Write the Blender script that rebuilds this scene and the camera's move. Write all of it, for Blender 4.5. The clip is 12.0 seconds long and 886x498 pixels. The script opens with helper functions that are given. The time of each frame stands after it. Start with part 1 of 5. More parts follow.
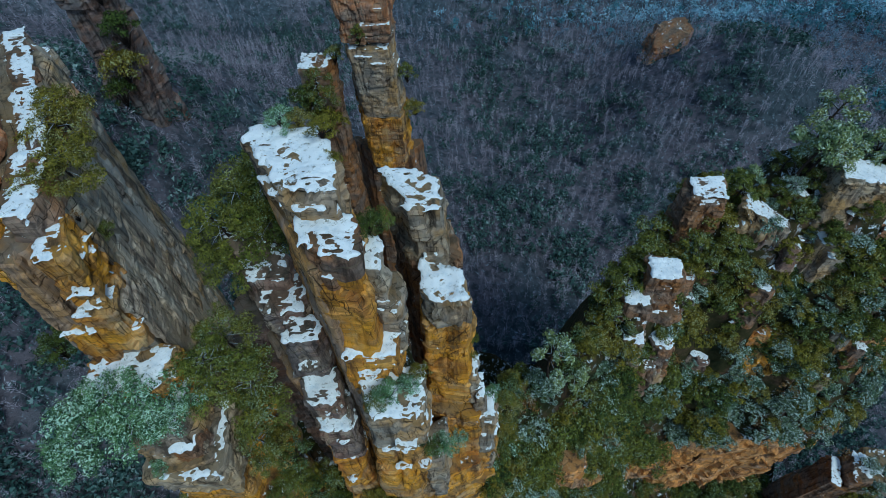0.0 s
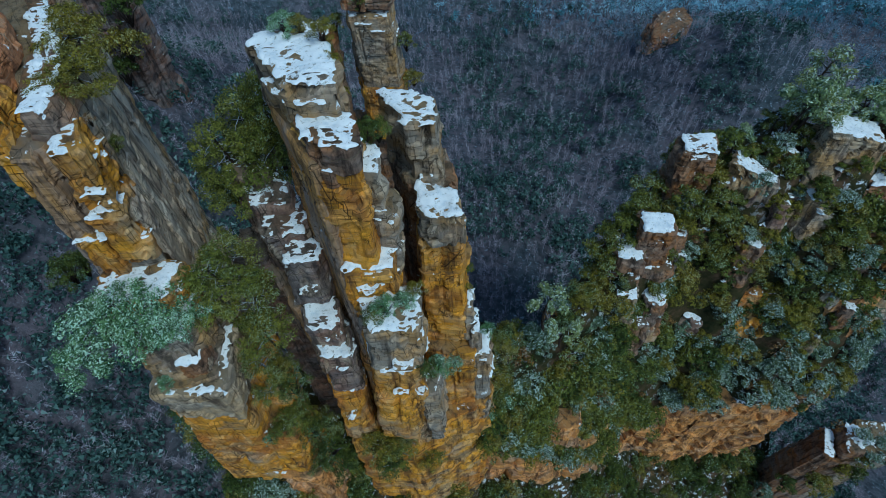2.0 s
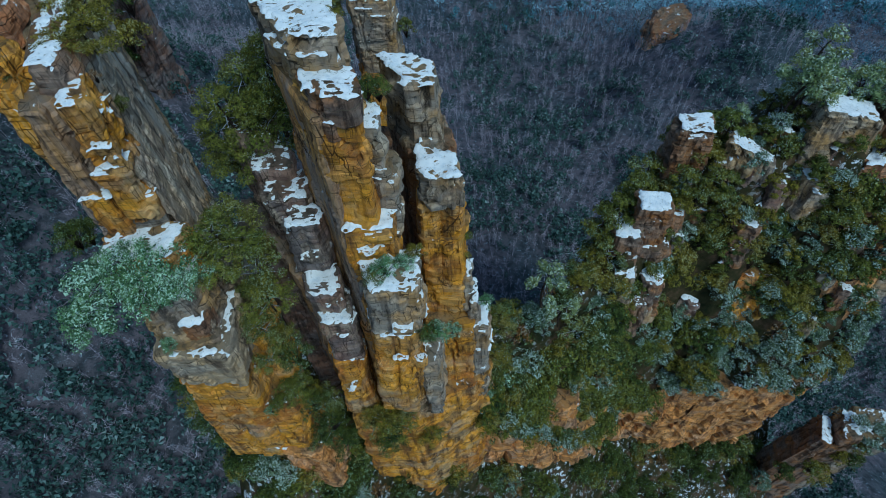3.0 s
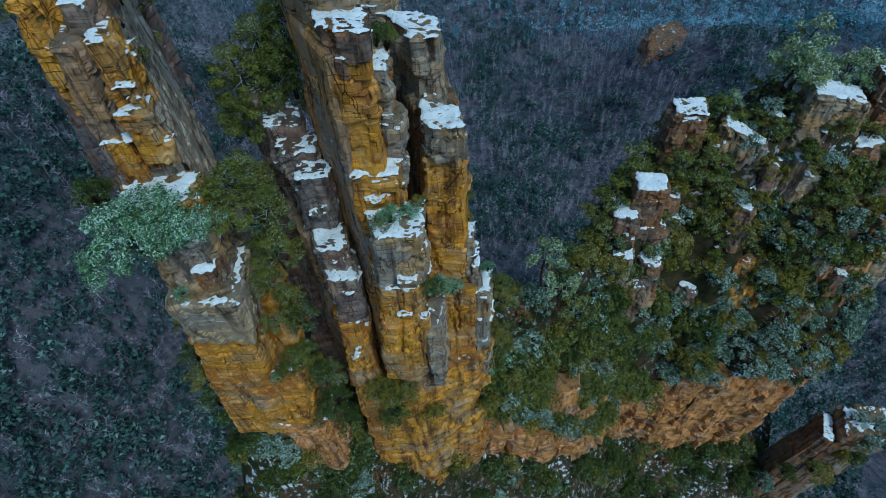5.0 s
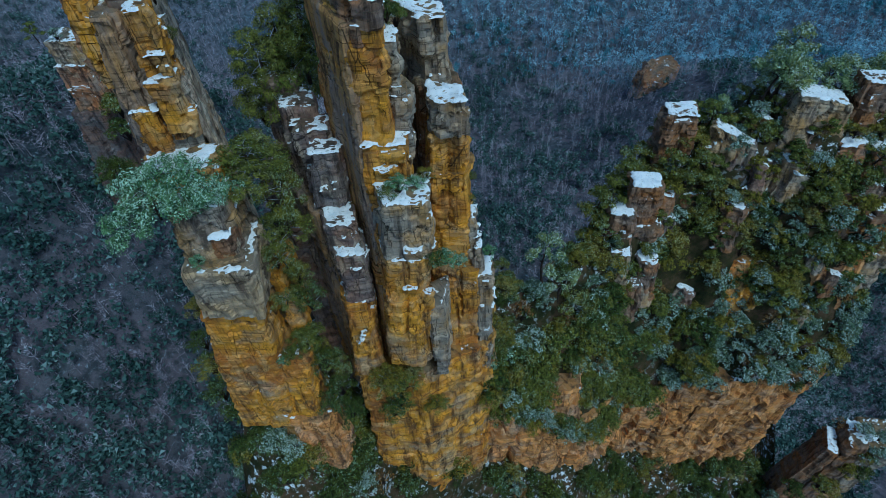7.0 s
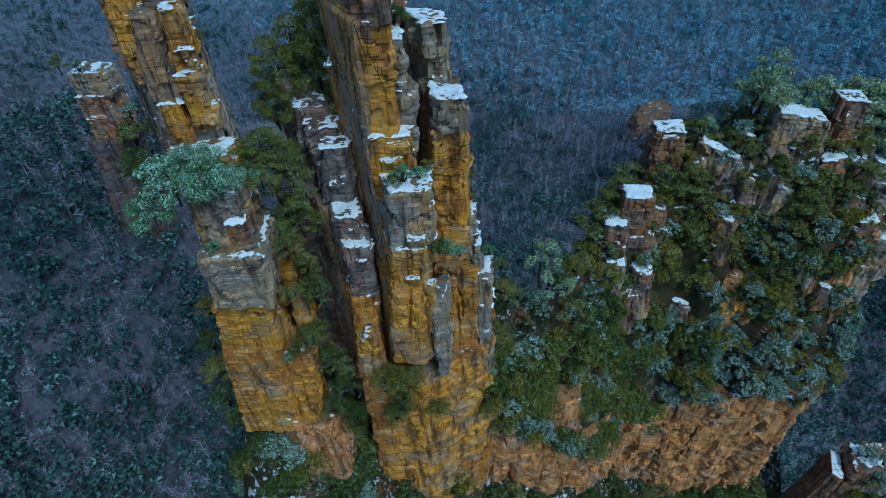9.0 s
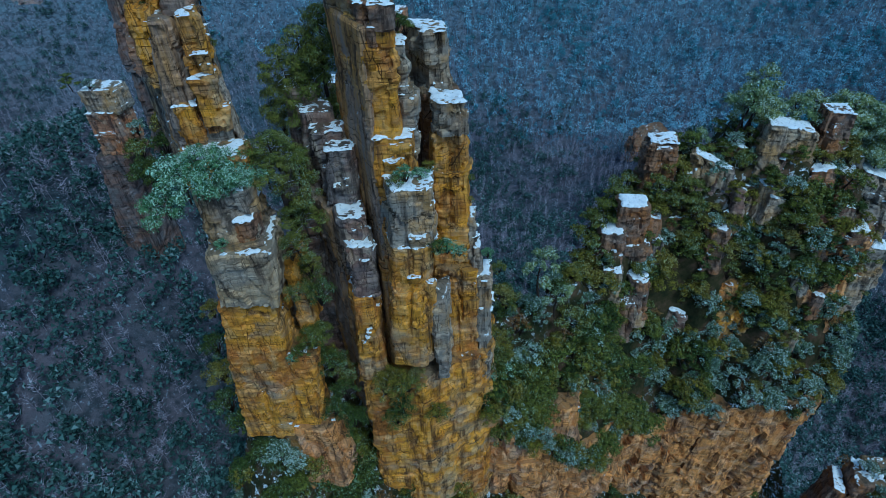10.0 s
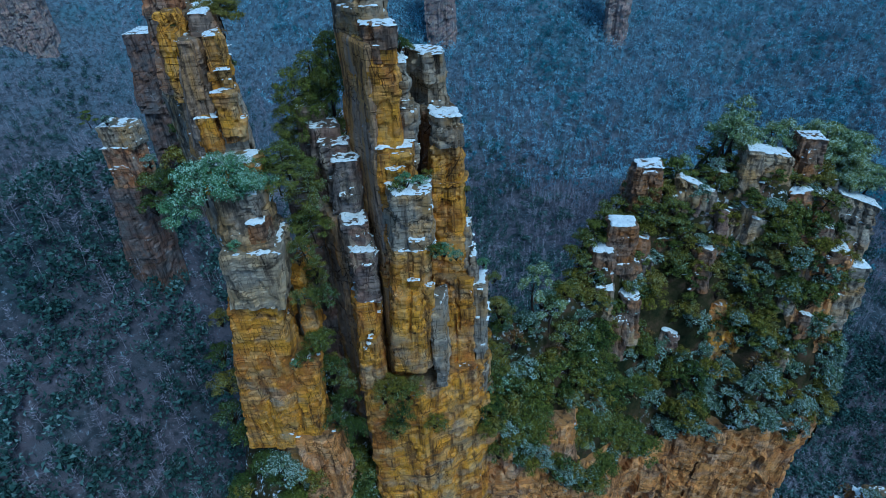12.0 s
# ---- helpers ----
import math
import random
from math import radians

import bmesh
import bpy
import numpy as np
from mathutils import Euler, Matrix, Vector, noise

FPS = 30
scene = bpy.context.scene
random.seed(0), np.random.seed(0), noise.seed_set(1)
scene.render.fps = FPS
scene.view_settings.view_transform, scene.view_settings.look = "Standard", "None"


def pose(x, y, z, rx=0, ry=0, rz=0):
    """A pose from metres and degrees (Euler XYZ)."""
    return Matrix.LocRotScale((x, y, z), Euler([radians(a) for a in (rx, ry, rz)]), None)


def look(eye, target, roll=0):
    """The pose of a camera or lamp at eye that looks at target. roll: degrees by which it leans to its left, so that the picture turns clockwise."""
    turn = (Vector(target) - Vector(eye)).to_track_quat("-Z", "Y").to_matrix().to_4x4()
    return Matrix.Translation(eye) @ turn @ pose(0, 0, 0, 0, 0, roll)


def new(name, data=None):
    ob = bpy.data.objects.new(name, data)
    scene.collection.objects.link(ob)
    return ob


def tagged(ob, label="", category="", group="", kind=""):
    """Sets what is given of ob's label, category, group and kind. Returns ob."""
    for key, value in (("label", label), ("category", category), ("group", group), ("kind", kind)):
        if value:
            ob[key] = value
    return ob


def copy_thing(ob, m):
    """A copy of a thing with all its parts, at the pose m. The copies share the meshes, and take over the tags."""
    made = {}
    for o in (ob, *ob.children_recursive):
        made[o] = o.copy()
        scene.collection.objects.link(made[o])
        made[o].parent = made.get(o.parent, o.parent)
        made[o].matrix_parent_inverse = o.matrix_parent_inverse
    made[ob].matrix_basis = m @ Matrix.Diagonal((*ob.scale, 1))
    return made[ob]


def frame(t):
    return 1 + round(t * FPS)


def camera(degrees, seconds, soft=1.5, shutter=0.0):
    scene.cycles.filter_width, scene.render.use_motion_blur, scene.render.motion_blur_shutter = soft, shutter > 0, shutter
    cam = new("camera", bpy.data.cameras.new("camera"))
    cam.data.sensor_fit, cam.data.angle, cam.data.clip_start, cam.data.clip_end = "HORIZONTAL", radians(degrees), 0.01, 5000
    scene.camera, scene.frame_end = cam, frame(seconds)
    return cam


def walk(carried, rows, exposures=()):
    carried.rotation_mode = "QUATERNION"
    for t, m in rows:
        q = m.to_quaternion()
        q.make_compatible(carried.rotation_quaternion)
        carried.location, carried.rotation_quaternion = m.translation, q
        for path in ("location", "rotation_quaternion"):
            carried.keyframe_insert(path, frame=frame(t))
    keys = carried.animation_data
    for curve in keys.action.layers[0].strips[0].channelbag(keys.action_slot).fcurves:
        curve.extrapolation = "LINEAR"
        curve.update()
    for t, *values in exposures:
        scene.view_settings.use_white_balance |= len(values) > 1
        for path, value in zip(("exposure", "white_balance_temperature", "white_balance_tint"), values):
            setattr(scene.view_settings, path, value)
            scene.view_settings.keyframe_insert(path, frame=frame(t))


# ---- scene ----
cam = camera(78.6, 12.0, soft=0.5)
METRES, EYE, TILT, LEAN, TURN = 50.0, 200.0, -54.0, 2.5, 0.0
ROWS = [
    (0.0, 0.0, 0.0, 0.0, 0.0, 0.0, -0.0),
    (0.5, 0.0034, -0.0124, -0.0416, -0.0, 0.01, -0.03),
    (1.0, 0.0063, -0.0238, -0.0827, 0.01, 0.03, -0.04),
    (1.5, 0.0089, -0.0349, -0.1222, 0.03, 0.01, -0.08),
    (2.0, 0.0109, -0.0453, -0.1611, 0.05, -0.01, -0.11),
    (2.5, 0.0123, -0.0549, -0.2003, 0.03, -0.02, -0.13),
    (3.0, 0.0132, -0.0641, -0.2401, 0.05, 0.03, -0.14),
    (3.5, 0.0133, -0.074, -0.2804, 0.07, 0.16, -0.15),
    (5.5, 0.0039, -0.118, -0.4399, 0.07, 3.5, -0.18),
    (6.0, 0.0016, -0.1302, -0.4796, 0.09, 4.47, -0.17),
    (6.5, -0.0009, -0.1425, -0.5199, 0.09, 5.44, -0.2),
    (7.0, -0.0022, -0.1553, -0.5609, 0.1, 6.42, -0.18),
    (9.0, -0.0041, -0.2107, -0.7195, 0.14, 11.39, -0.21),
    (9.5, -0.0042, -0.2255, -0.7579, 0.15, 12.68, -0.24),
    (10.0, -0.0045, -0.2407, -0.7965, 0.13, 13.99, -0.26),
    (10.5, -0.0039, -0.2566, -0.8367, 0.11, 15.29, -0.25),
    (11.0, -0.0026, -0.2725, -0.876, 0.12, 16.6, -0.24),
    (11.5, -0.0005, -0.2875, -0.9139, 0.13, 17.91, -0.23),
    (12.0, 0.0025, -0.3023, -0.9508, 0.12, 19.21, -0.22),
]
walk(cam, [(t, pose(0, 0, EYE, TILT, LEAN, TURN) @ pose(METRES * x, METRES * y, METRES * z, 90 + pitch, roll, yaw)) for t, x, y, z, yaw, pitch, roll in ROWS],
     [(0.0, -0.28, 5300, -10), (3.5, -0.31, 5120, -11), (6.0, -0.36, 5000, -12), (12.0, -0.31, 4450, -12)])


# ---- world, sun, exposure ----
world = bpy.data.worlds.new("overcast_sky")
scene.world = world
world.use_nodes = True
wn = world.node_tree.nodes
sky = wn.new("ShaderNodeTexSky")
sky.sky_type = "NISHITA"
sky.sun_disc = False
sky.sun_elevation, sky.sun_rotation = radians(56), radians(142)
sky.altitude, sky.air_density, sky.dust_density, sky.ozone_density = 900, 1.3, 3.0, 1.5
world.node_tree.links.new(sky.outputs[0], wn["Background"].inputs[0])
wn["Background"].inputs[1].default_value = 0.12
sun = new("sun", bpy.data.lights.new("sun", "SUN"))
sun.data.energy, sun.data.angle, sun.data.color = 1.6, radians(14), (1.0, 0.97, 0.93)
sun.matrix_world = look((0, 0, 300), (-62, 80, 300 - 150))


# ---- materials ----
def material(name, rough=0.85, spec=0.25):
    m = bpy.data.materials.new(name)
    m.use_nodes = True
    b = m.node_tree.nodes["Principled BSDF"]
    b.inputs["Roughness"].default_value = rough
    b.inputs["Specular IOR Level"].default_value = spec
    return m, m.node_tree.nodes, m.node_tree.links, b


def coords(n, l, scale):
    g = n.new("ShaderNodeNewGeometry")
    mp = n.new("ShaderNodeMapping")
    mp.inputs["Scale"].default_value = scale
    l.new(g.outputs["Position"], mp.inputs[0])
    return mp.outputs[0]


def noise_node(n, l, vec, scale, detail=5, rough=0.6):
    t = n.new("ShaderNodeTexNoise")
    t.inputs["Scale"].default_value, t.inputs["Detail"].default_value, t.inputs["Roughness"].default_value = scale, detail, rough
    l.new(vec, t.inputs["Vector"])
    return t.outputs["Fac"]


def ramp(n, l, fac, stops):
    r = n.new("ShaderNodeValToRGB")
    e = r.color_ramp.elements
    while len(e) < len(stops):
        e.new(0.5)
    for k, (p, c) in zip(e, stops):
        k.position, k.color = p, (*c, 1)
    l.new(fac, r.inputs[0])
    return r.outputs[0]


def mix(n, l, fac, a, b, kind="MIX"):
    x = n.new("ShaderNodeMix")
    x.data_type, x.blend_type = "RGBA", kind
    for k, v in ((0, fac), (6, a), (7, b)):
        if isinstance(v, (int, float)):
            x.inputs[k].default_value = v
        elif isinstance(v, tuple):
            x.inputs[k].default_value = (*v, 1)
        else:
            l.new(v, x.inputs[k])
    return x.outputs[2]


def math_node(n, l, op, a, b=0.0, c=0.0):
    x = n.new("ShaderNodeMath")
    x.operation = op
    for k, v in enumerate((a, b, c)):
        if isinstance(v, (int, float)):
            x.inputs[k].default_value = v
        else:
            l.new(v, x.inputs[k])
    return x.outputs[0]


def upward(n, l, low, high):
    """1 where a surface faces the sky, 0 where it is steep."""
    g = n.new("ShaderNodeNewGeometry")
    s = n.new("ShaderNodeSeparateXYZ")
    l.new(g.outputs["Normal"], s.inputs[0])
    r = n.new("ShaderNodeMapRange")
    r.inputs[1].default_value, r.inputs[2].default_value = low, high
    l.new(s.outputs[2], r.inputs[0])
    return r.outputs[0]


def cells_node(n, l, vec, feature, scale=1.0):
    t = n.new("ShaderNodeTexVoronoi")
    t.feature = feature
    t.inputs["Scale"].default_value = scale
    l.new(vec, t.inputs["Vector"])
    return t


def warped(n, l, scale, amount, rough=0.45):
    """Place in metres, bent by noise, then scaled axis by axis."""
    g = n.new("ShaderNodeNewGeometry")
    t = n.new("ShaderNodeTexNoise")
    t.inputs["Scale"].default_value, t.inputs["Detail"].default_value = rough, 4
    l.new(g.outputs["Position"], t.inputs["Vector"])
    v = n.new("ShaderNodeVectorMath")
    v.operation = "MULTIPLY_ADD"
    l.new(t.outputs["Color"], v.inputs[0])
    v.inputs[1].default_value = (amount, amount, amount)
    l.new(g.outputs["Position"], v.inputs[2])
    w = n.new("ShaderNodeVectorMath")
    w.operation = "MULTIPLY"
    l.new(v.outputs[0], w.inputs[0])
    w.inputs[1].default_value = scale
    return w.outputs[0]


def courses(n, l, wide, high, gap):
    """Squared rock courses on any upright face: lengths along it, heights by level, slightly bent."""
    w = n.new("ShaderNodeSeparateXYZ")
    l.new(warped(n, l, (1, 1, 1), 0.5, 0.5), w.inputs[0])
    c = n.new("ShaderNodeCombineXYZ")
    l.new(math_node(n, l, "MULTIPLY_ADD", w.outputs[1], 0.75, w.outputs[0]), c.inputs[0])
    l.new(w.outputs[2], c.inputs[1])
    t = n.new("ShaderNodeTexBrick")
    t.offset, t.offset_frequency, t.squash, t.squash_frequency = 0.37, 2, 0.7, 3
    for key, value in (("Scale", 1.0), ("Mortar Size", gap), ("Mortar Smooth", 0.6), ("Brick Width", wide), ("Row Height", high)):
        t.inputs[key].default_value = value
    t.inputs["Color1"].default_value, t.inputs["Color2"].default_value, t.inputs["Mortar"].default_value = (1.25, 1.22, 1.2, 1), (0.5, 0.48, 0.48, 1), (0.4, 0.4, 0.4, 1)
    l.new(c.outputs[0], t.inputs["Vector"])
    return t


def rock_material(name, bright, mid, dark, grey, snow=0.5, pale=(0.6, 0.5, 0.36), upright=False, grey_part=0.5):
    m, n, l, b = material(name, 0.9, 0.15)
    # broad zones: fresh rock, browner rock, weathered grey beds
    zone = noise_node(n, l, warped(n, l, (0.14, 0.14, 0.03) if upright else (0.1, 0.1, 0.07), 1.0, 0.3), 1.0, 5, 0.6)
    base = ramp(n, l, zone, [(0.36, mid), (0.5, bright), (0.58, bright), (0.68, mid)])
    weather = noise_node(n, l, coords(n, l, (0.25, 0.25, 0.03) if upright else (0.13, 0.13, 0.17)), 1.0, 7, 0.62)
    base = mix(n, l, ramp(n, l, weather, [(0.46 + 0.16 * (0.5 - grey_part), (0, 0, 0)), (0.6 + 0.16 * (0.5 - grey_part), (0.9, 0.9, 0.9))]), base, grey)
    # each block between the joints has its own tone
    blocks = cells_node(n, l, warped(n, l, (0.5, 0.5, 0.55), 0.3), "F1")
    tone = n.new("ShaderNodeSeparateColor")
    l.new(blocks.outputs["Color"], tone.inputs[0])
    if not upright:
        base = mix(n, l, ramp(n, l, tone.outputs[1], [(0.55, (0, 0, 0)), (0.95, (0.4, 0.4, 0.4))]), base, pale)
        base = mix(n, l, ramp(n, l, tone.outputs[2], [(0.6, (0, 0, 0)), (0.95, (0.35, 0.35, 0.35))]), base, mid)
    # thin beds, pale and dark by turns
    beds = noise_node(n, l, warped(n, l, (0.25, 0.25, 2.2), 0.12, 0.6), 1.0, 6, 0.75)
    if not upright:
        base = mix(n, l, ramp(n, l, beds, [(0.56, (0, 0, 0)), (0.68, (0.3, 0.3, 0.3))]), base, dark)
        base = mix(n, l, ramp(n, l, beds, [(0.34, (0.4, 0.4, 0.4)), (0.44, (0, 0, 0))]), base, pale)
    # water streaks that run down the faces
    streak = noise_node(n, l, coords(n, l, (0.6, 0.6, 0.05)), 1.0, 7, 0.7)
    base = mix(n, l, ramp(n, l, streak, [(0.5, (0, 0, 0)), (0.62, (0.85, 0.85, 0.85))]), base, dark)
    base = mix(n, l, ramp(n, l, streak, [(0.34, (0.45, 0.45, 0.45)), (0.43, (0, 0, 0))]), base, pale)
    # lichen and grain
    grain = noise_node(n, l, coords(n, l, (2.0, 2.0, 4.5)), 1.0, 10, 0.75)
    base = mix(n, l, ramp(n, l, grain, [(0.33, (0.7, 0.7, 0.7)), (0.41, (0, 0, 0))]), base, dark)
    base = mix(n, l, ramp(n, l, grain, [(0.57, (0, 0, 0)), (0.68, (0.5, 0.5, 0.5))]), base, pale)
    # upright joints and bedding cracks in courses, broken by patches of sound rock
    sound = noise_node(n, l, coords(n, l, (0.3, 0.3, 0.3)), 1.0, 5, 0.65)
    lines, shade = None, None
    for wide, high, gap in ((4.6, 2.3, 0.05), (1.7, 0.8, 0.035)):
        k = courses(n, l, wide, high, gap)
        shade = k.outputs["Color"] if shade is None else mix(n, l, 0.5, shade, k.outputs["Color"])
        line = math_node(n, l, "MULTIPLY", k.outputs["Fac"], 1.0 if wide > 3 else 0.7)
        lines = line if lines is None else math_node(n, l, "MAXIMUM", lines, line)
    e = cells_node(n, l, warped(n, l, (0.4, 0.4, 0.07), 0.4, 0.9), "DISTANCE_TO_EDGE")
    lines = math_node(n, l, "MAXIMUM", lines, ramp(n, l, e.outputs["Distance"], [(0.005, (1, 1, 1)), (0.016, (0, 0, 0))]))
    if not upright:
        base = mix(n, l, 0.55, base, mix(n, l, 1.0, base, shade, "MULTIPLY"))
    crack = math_node(n, l, "MULTIPLY", lines, ramp(n, l, sound, [(0.44, (0.0, 0.0, 0.0)), (0.56, (1, 1, 1))]))
    base = mix(n, l, math_node(n, l, "MULTIPLY", crack, 0.8), base, (0.022, 0.015, 0.011))
    # moss and thin snow that hold on what is flat
    sn = noise_node(n, l, coords(n, l, (0.22, 0.22, 0.3)), 1.0, 9, 0.7)
    base = mix(n, l, math_node(n, l, "MULTIPLY", upward(n, l, 0.75, 0.9), 0.55), base, (0.06, 0.055, 0.035))
    hold = math_node(n, l, "MULTIPLY", upward(n, l, 0.6, 0.75), ramp(n, l, sn, [(0.66 - 0.1 * snow, (0, 0, 0)), (0.68 - 0.1 * snow, (1, 1, 1))]))
    base = mix(n, l, hold, base, (0.78, 0.83, 0.87))
    l.new(base, b.inputs["Base Color"])
    bump = n.new("ShaderNodeBump")
    bump.inputs["Strength"].default_value, bump.inputs["Distance"].default_value = 0.9, 0.3
    hgt = math_node(n, l, "ADD", math_node(n, l, "MULTIPLY", grain, 0.6), math_node(n, l, "MULTIPLY", tone.outputs[0], 0.2))
    hgt = math_node(n, l, "SUBTRACT", hgt, math_node(n, l, "MULTIPLY", crack, 0.45))
    hgt = math_node(n, l, "SUBTRACT", hgt, math_node(n, l, "MULTIPLY", beds, 0.2))
    l.new(hgt, bump.inputs["Height"])
    l.new(bump.outputs[0], b.inputs["Normal"])
    return m


ROCK_YELLOW = rock_material("yellow_sandstone", (0.8, 0.38, 0.035), (0.52, 0.2, 0.04), (0.1, 0.05, 0.025), (0.42, 0.33, 0.23), 0.25, (0.82, 0.54, 0.22), grey_part=0.25)
ROCK_GREY = rock_material("grey_sandstone", (0.52, 0.32, 0.13), (0.35, 0.27, 0.21), (0.07, 0.055, 0.045), (0.37, 0.34, 0.295), 0.6, grey_part=0.7)
ROCK_BROWN = rock_material("brown_sandstone", (0.38, 0.17, 0.06), (0.25, 0.15, 0.1), (0.045, 0.03, 0.024), (0.26, 0.21, 0.18), 0.6, (0.4, 0.3, 0.22))
ROCK_TAN = rock_material("tan_sandstone", (0.6, 0.42, 0.22), (0.5, 0.39, 0.27), (0.13, 0.095, 0.07), (0.46, 0.41, 0.34), 0.4, grey_part=0.8)
ROCK_CLIFF = rock_material("orange_sandstone", (0.78, 0.36, 0.1), (0.54, 0.22, 0.065), (0.1, 0.05, 0.03), (0.5, 0.34, 0.24), 0.0, (0.88, 0.58, 0.32), grey_part=0.2)
# dull dark red: distance haze and ravine shade are put into the colour
ROCK_MUTED = rock_material("dulled_red_sandstone", (0.24, 0.14, 0.1), (0.17, 0.12, 0.11), (0.05, 0.042, 0.042), (0.19, 0.18, 0.18), 0.5, (0.28, 0.25, 0.25))
ROCK_PURPLE = rock_material("purple_sandstone", (0.3, 0.17, 0.12), (0.23, 0.175, 0.16), (0.045, 0.037, 0.037), (0.25, 0.225, 0.22), 0.7)
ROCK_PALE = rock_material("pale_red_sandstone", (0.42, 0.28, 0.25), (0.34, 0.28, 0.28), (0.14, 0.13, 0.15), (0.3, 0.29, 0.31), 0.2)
ROCK_STREAKED = rock_material("streaked_brown_sandstone", (0.58, 0.31, 0.1), (0.4, 0.26, 0.155), (0.09, 0.06, 0.048), (0.36, 0.29, 0.25), 0.3, (0.5, 0.37, 0.26), True)
ROCK_SLAB = rock_material("grey_brown_streaked_sandstone", (0.66, 0.5, 0.34), (0.58, 0.46, 0.35), (0.24, 0.17, 0.12), (0.6, 0.53, 0.44), 0.3, (0.7, 0.59, 0.46), True)
ROCK_RED = rock_material("red_sandstone", (0.56, 0.24, 0.1), (0.38, 0.2, 0.12), (0.08, 0.05, 0.045), (0.32, 0.26, 0.22), 0.6)


def snow_material():
    m, n, l, b = material("snow", 0.6, 0.3)
    a = noise_node(n, l, coords(n, l, (1.3, 1.3, 1.3)), 1.0, 6, 0.7)
    c = ramp(n, l, a, [(0.33, (0.68, 0.75, 0.81)), (0.5, (0.88, 0.91, 0.93))])
    dirt = noise_node(n, l, coords(n, l, (2.0, 2.0, 2.0)), 1.0, 8, 0.8)
    c = mix(n, l, ramp(n, l, dirt, [(0.56, (0, 0, 0)), (0.62, (0.8, 0.8, 0.8))]), c, (0.16, 0.16, 0.11))
    l.new(c, b.inputs["Base Color"])
    bump = n.new("ShaderNodeBump")
    bump.inputs["Strength"].default_value, bump.inputs["Distance"].default_value = 0.6, 0.2
    l.new(a, bump.inputs["Height"])
    l.new(bump.outputs[0], b.inputs["Normal"])
    return m


SNOW = snow_material()


def leaf_material(name, dark, light, frost, frost_part, turn=0.25):
    """Needles and leaves: each tuft has its own tone, some carry frost."""
    m, n, l, b = material(name, 0.7, 0.2)
    g = n.new("ShaderNodeNewGeometry")
    o = n.new("ShaderNodeObjectInfo")
    clump = noise_node(n, l, coords(n, l, (1.1, 1.1, 1.1)), 1.0, 2, 0.5)
    own = math_node(n, l, "MULTIPLY_ADD", clump, 1.5, -0.5)
    own = math_node(n, l, "MULTIPLY_ADD", g.outputs["Random Per Island"], 0.5, own)
    c = ramp(n, l, own, [(0.1, dark), (0.9, light)])
    warm = mix(n, l, 1.0, c, (1.5, 1.05, 0.45), "MULTIPLY")
    c = mix(n, l, math_node(n, l, "MULTIPLY", o.outputs["Random"], turn * 2), c, warm)
    patch = noise_node(n, l, coords(n, l, (0.5, 0.5, 0.5)), 1.0, 3, 0.6)
    f = math_node(n, l, "ADD", g.outputs["Random Per Island"], math_node(n, l, "MULTIPLY_ADD", patch, 1.4, -0.7))
    f = math_node(n, l, "ADD", f, math_node(n, l, "MULTIPLY_ADD", o.outputs["Random"], 0.4, -0.2))
    f = ramp(n, l, f, [(1.0 - frost_part - 0.1, (0, 0, 0)), (min(1.0, 1.0 - frost_part + 0.15), (1, 1, 1))])
    f = math_node(n, l, "MULTIPLY", f, upward(n, l, -0.6, 0.5))
    c = mix(n, l, f, c, frost)
    l.new(c, b.inputs["Base Color"])
    return m


PINE = leaf_material("pine_needles", (0.022, 0.036, 0.008), (0.18, 0.21, 0.035), (0.26, 0.33, 0.19), 0.12, 0.35)
CREST = leaf_material("frosted_pine_needles", (0.06, 0.11, 0.055), (0.32, 0.41, 0.17), (0.5, 0.62, 0.5), 0.32, 0.35)
OLIVE = leaf_material("olive_leaves", (0.035, 0.038, 0.006), (0.27, 0.24, 0.03), (0.32, 0.33, 0.15), 0.1, 0.15)
CONIFER = leaf_material("conifer_sprays", (0.03, 0.042, 0.01), (0.26, 0.27, 0.045), (0.32, 0.37, 0.18), 0.14, 0.1)
LAUREL = leaf_material("laurel_leaves", (0.01, 0.021, 0.006), (0.095, 0.135, 0.026), (0.2, 0.29, 0.17), 0.06, 0.25)
FROSTED = leaf_material("frosted_leaves", (0.035, 0.07, 0.05), (0.17, 0.25, 0.145), (0.42, 0.53, 0.48), 0.38, 0.25)
MINT = leaf_material("thickly_frosted_leaves", (0.018, 0.058, 0.026), (0.22, 0.39, 0.17), (0.5, 0.7, 0.54), 0.3, 0.1)
DRY = leaf_material("dry_leaves", (0.07, 0.04, 0.014), (0.26, 0.155, 0.05), (0.35, 0.3, 0.22), 0.15)


def bark_material(name, a, c):
    m, n, l, b = material(name, 0.9, 0.1)
    f = noise_node(n, l, coords(n, l, (3, 3, 0.7)), 1.0, 5, 0.7)
    col = ramp(n, l, f, [(0.35, a), (0.65, c)])
    hold = math_node(n, l, "MULTIPLY", upward(n, l, 0.5, 0.8), 0.7)
    l.new(mix(n, l, hold, col, (0.6, 0.66, 0.72)), b.inputs["Base Color"])
    return m


BARK = bark_material("pine_bark", (0.02, 0.015, 0.012), (0.07, 0.05, 0.04))


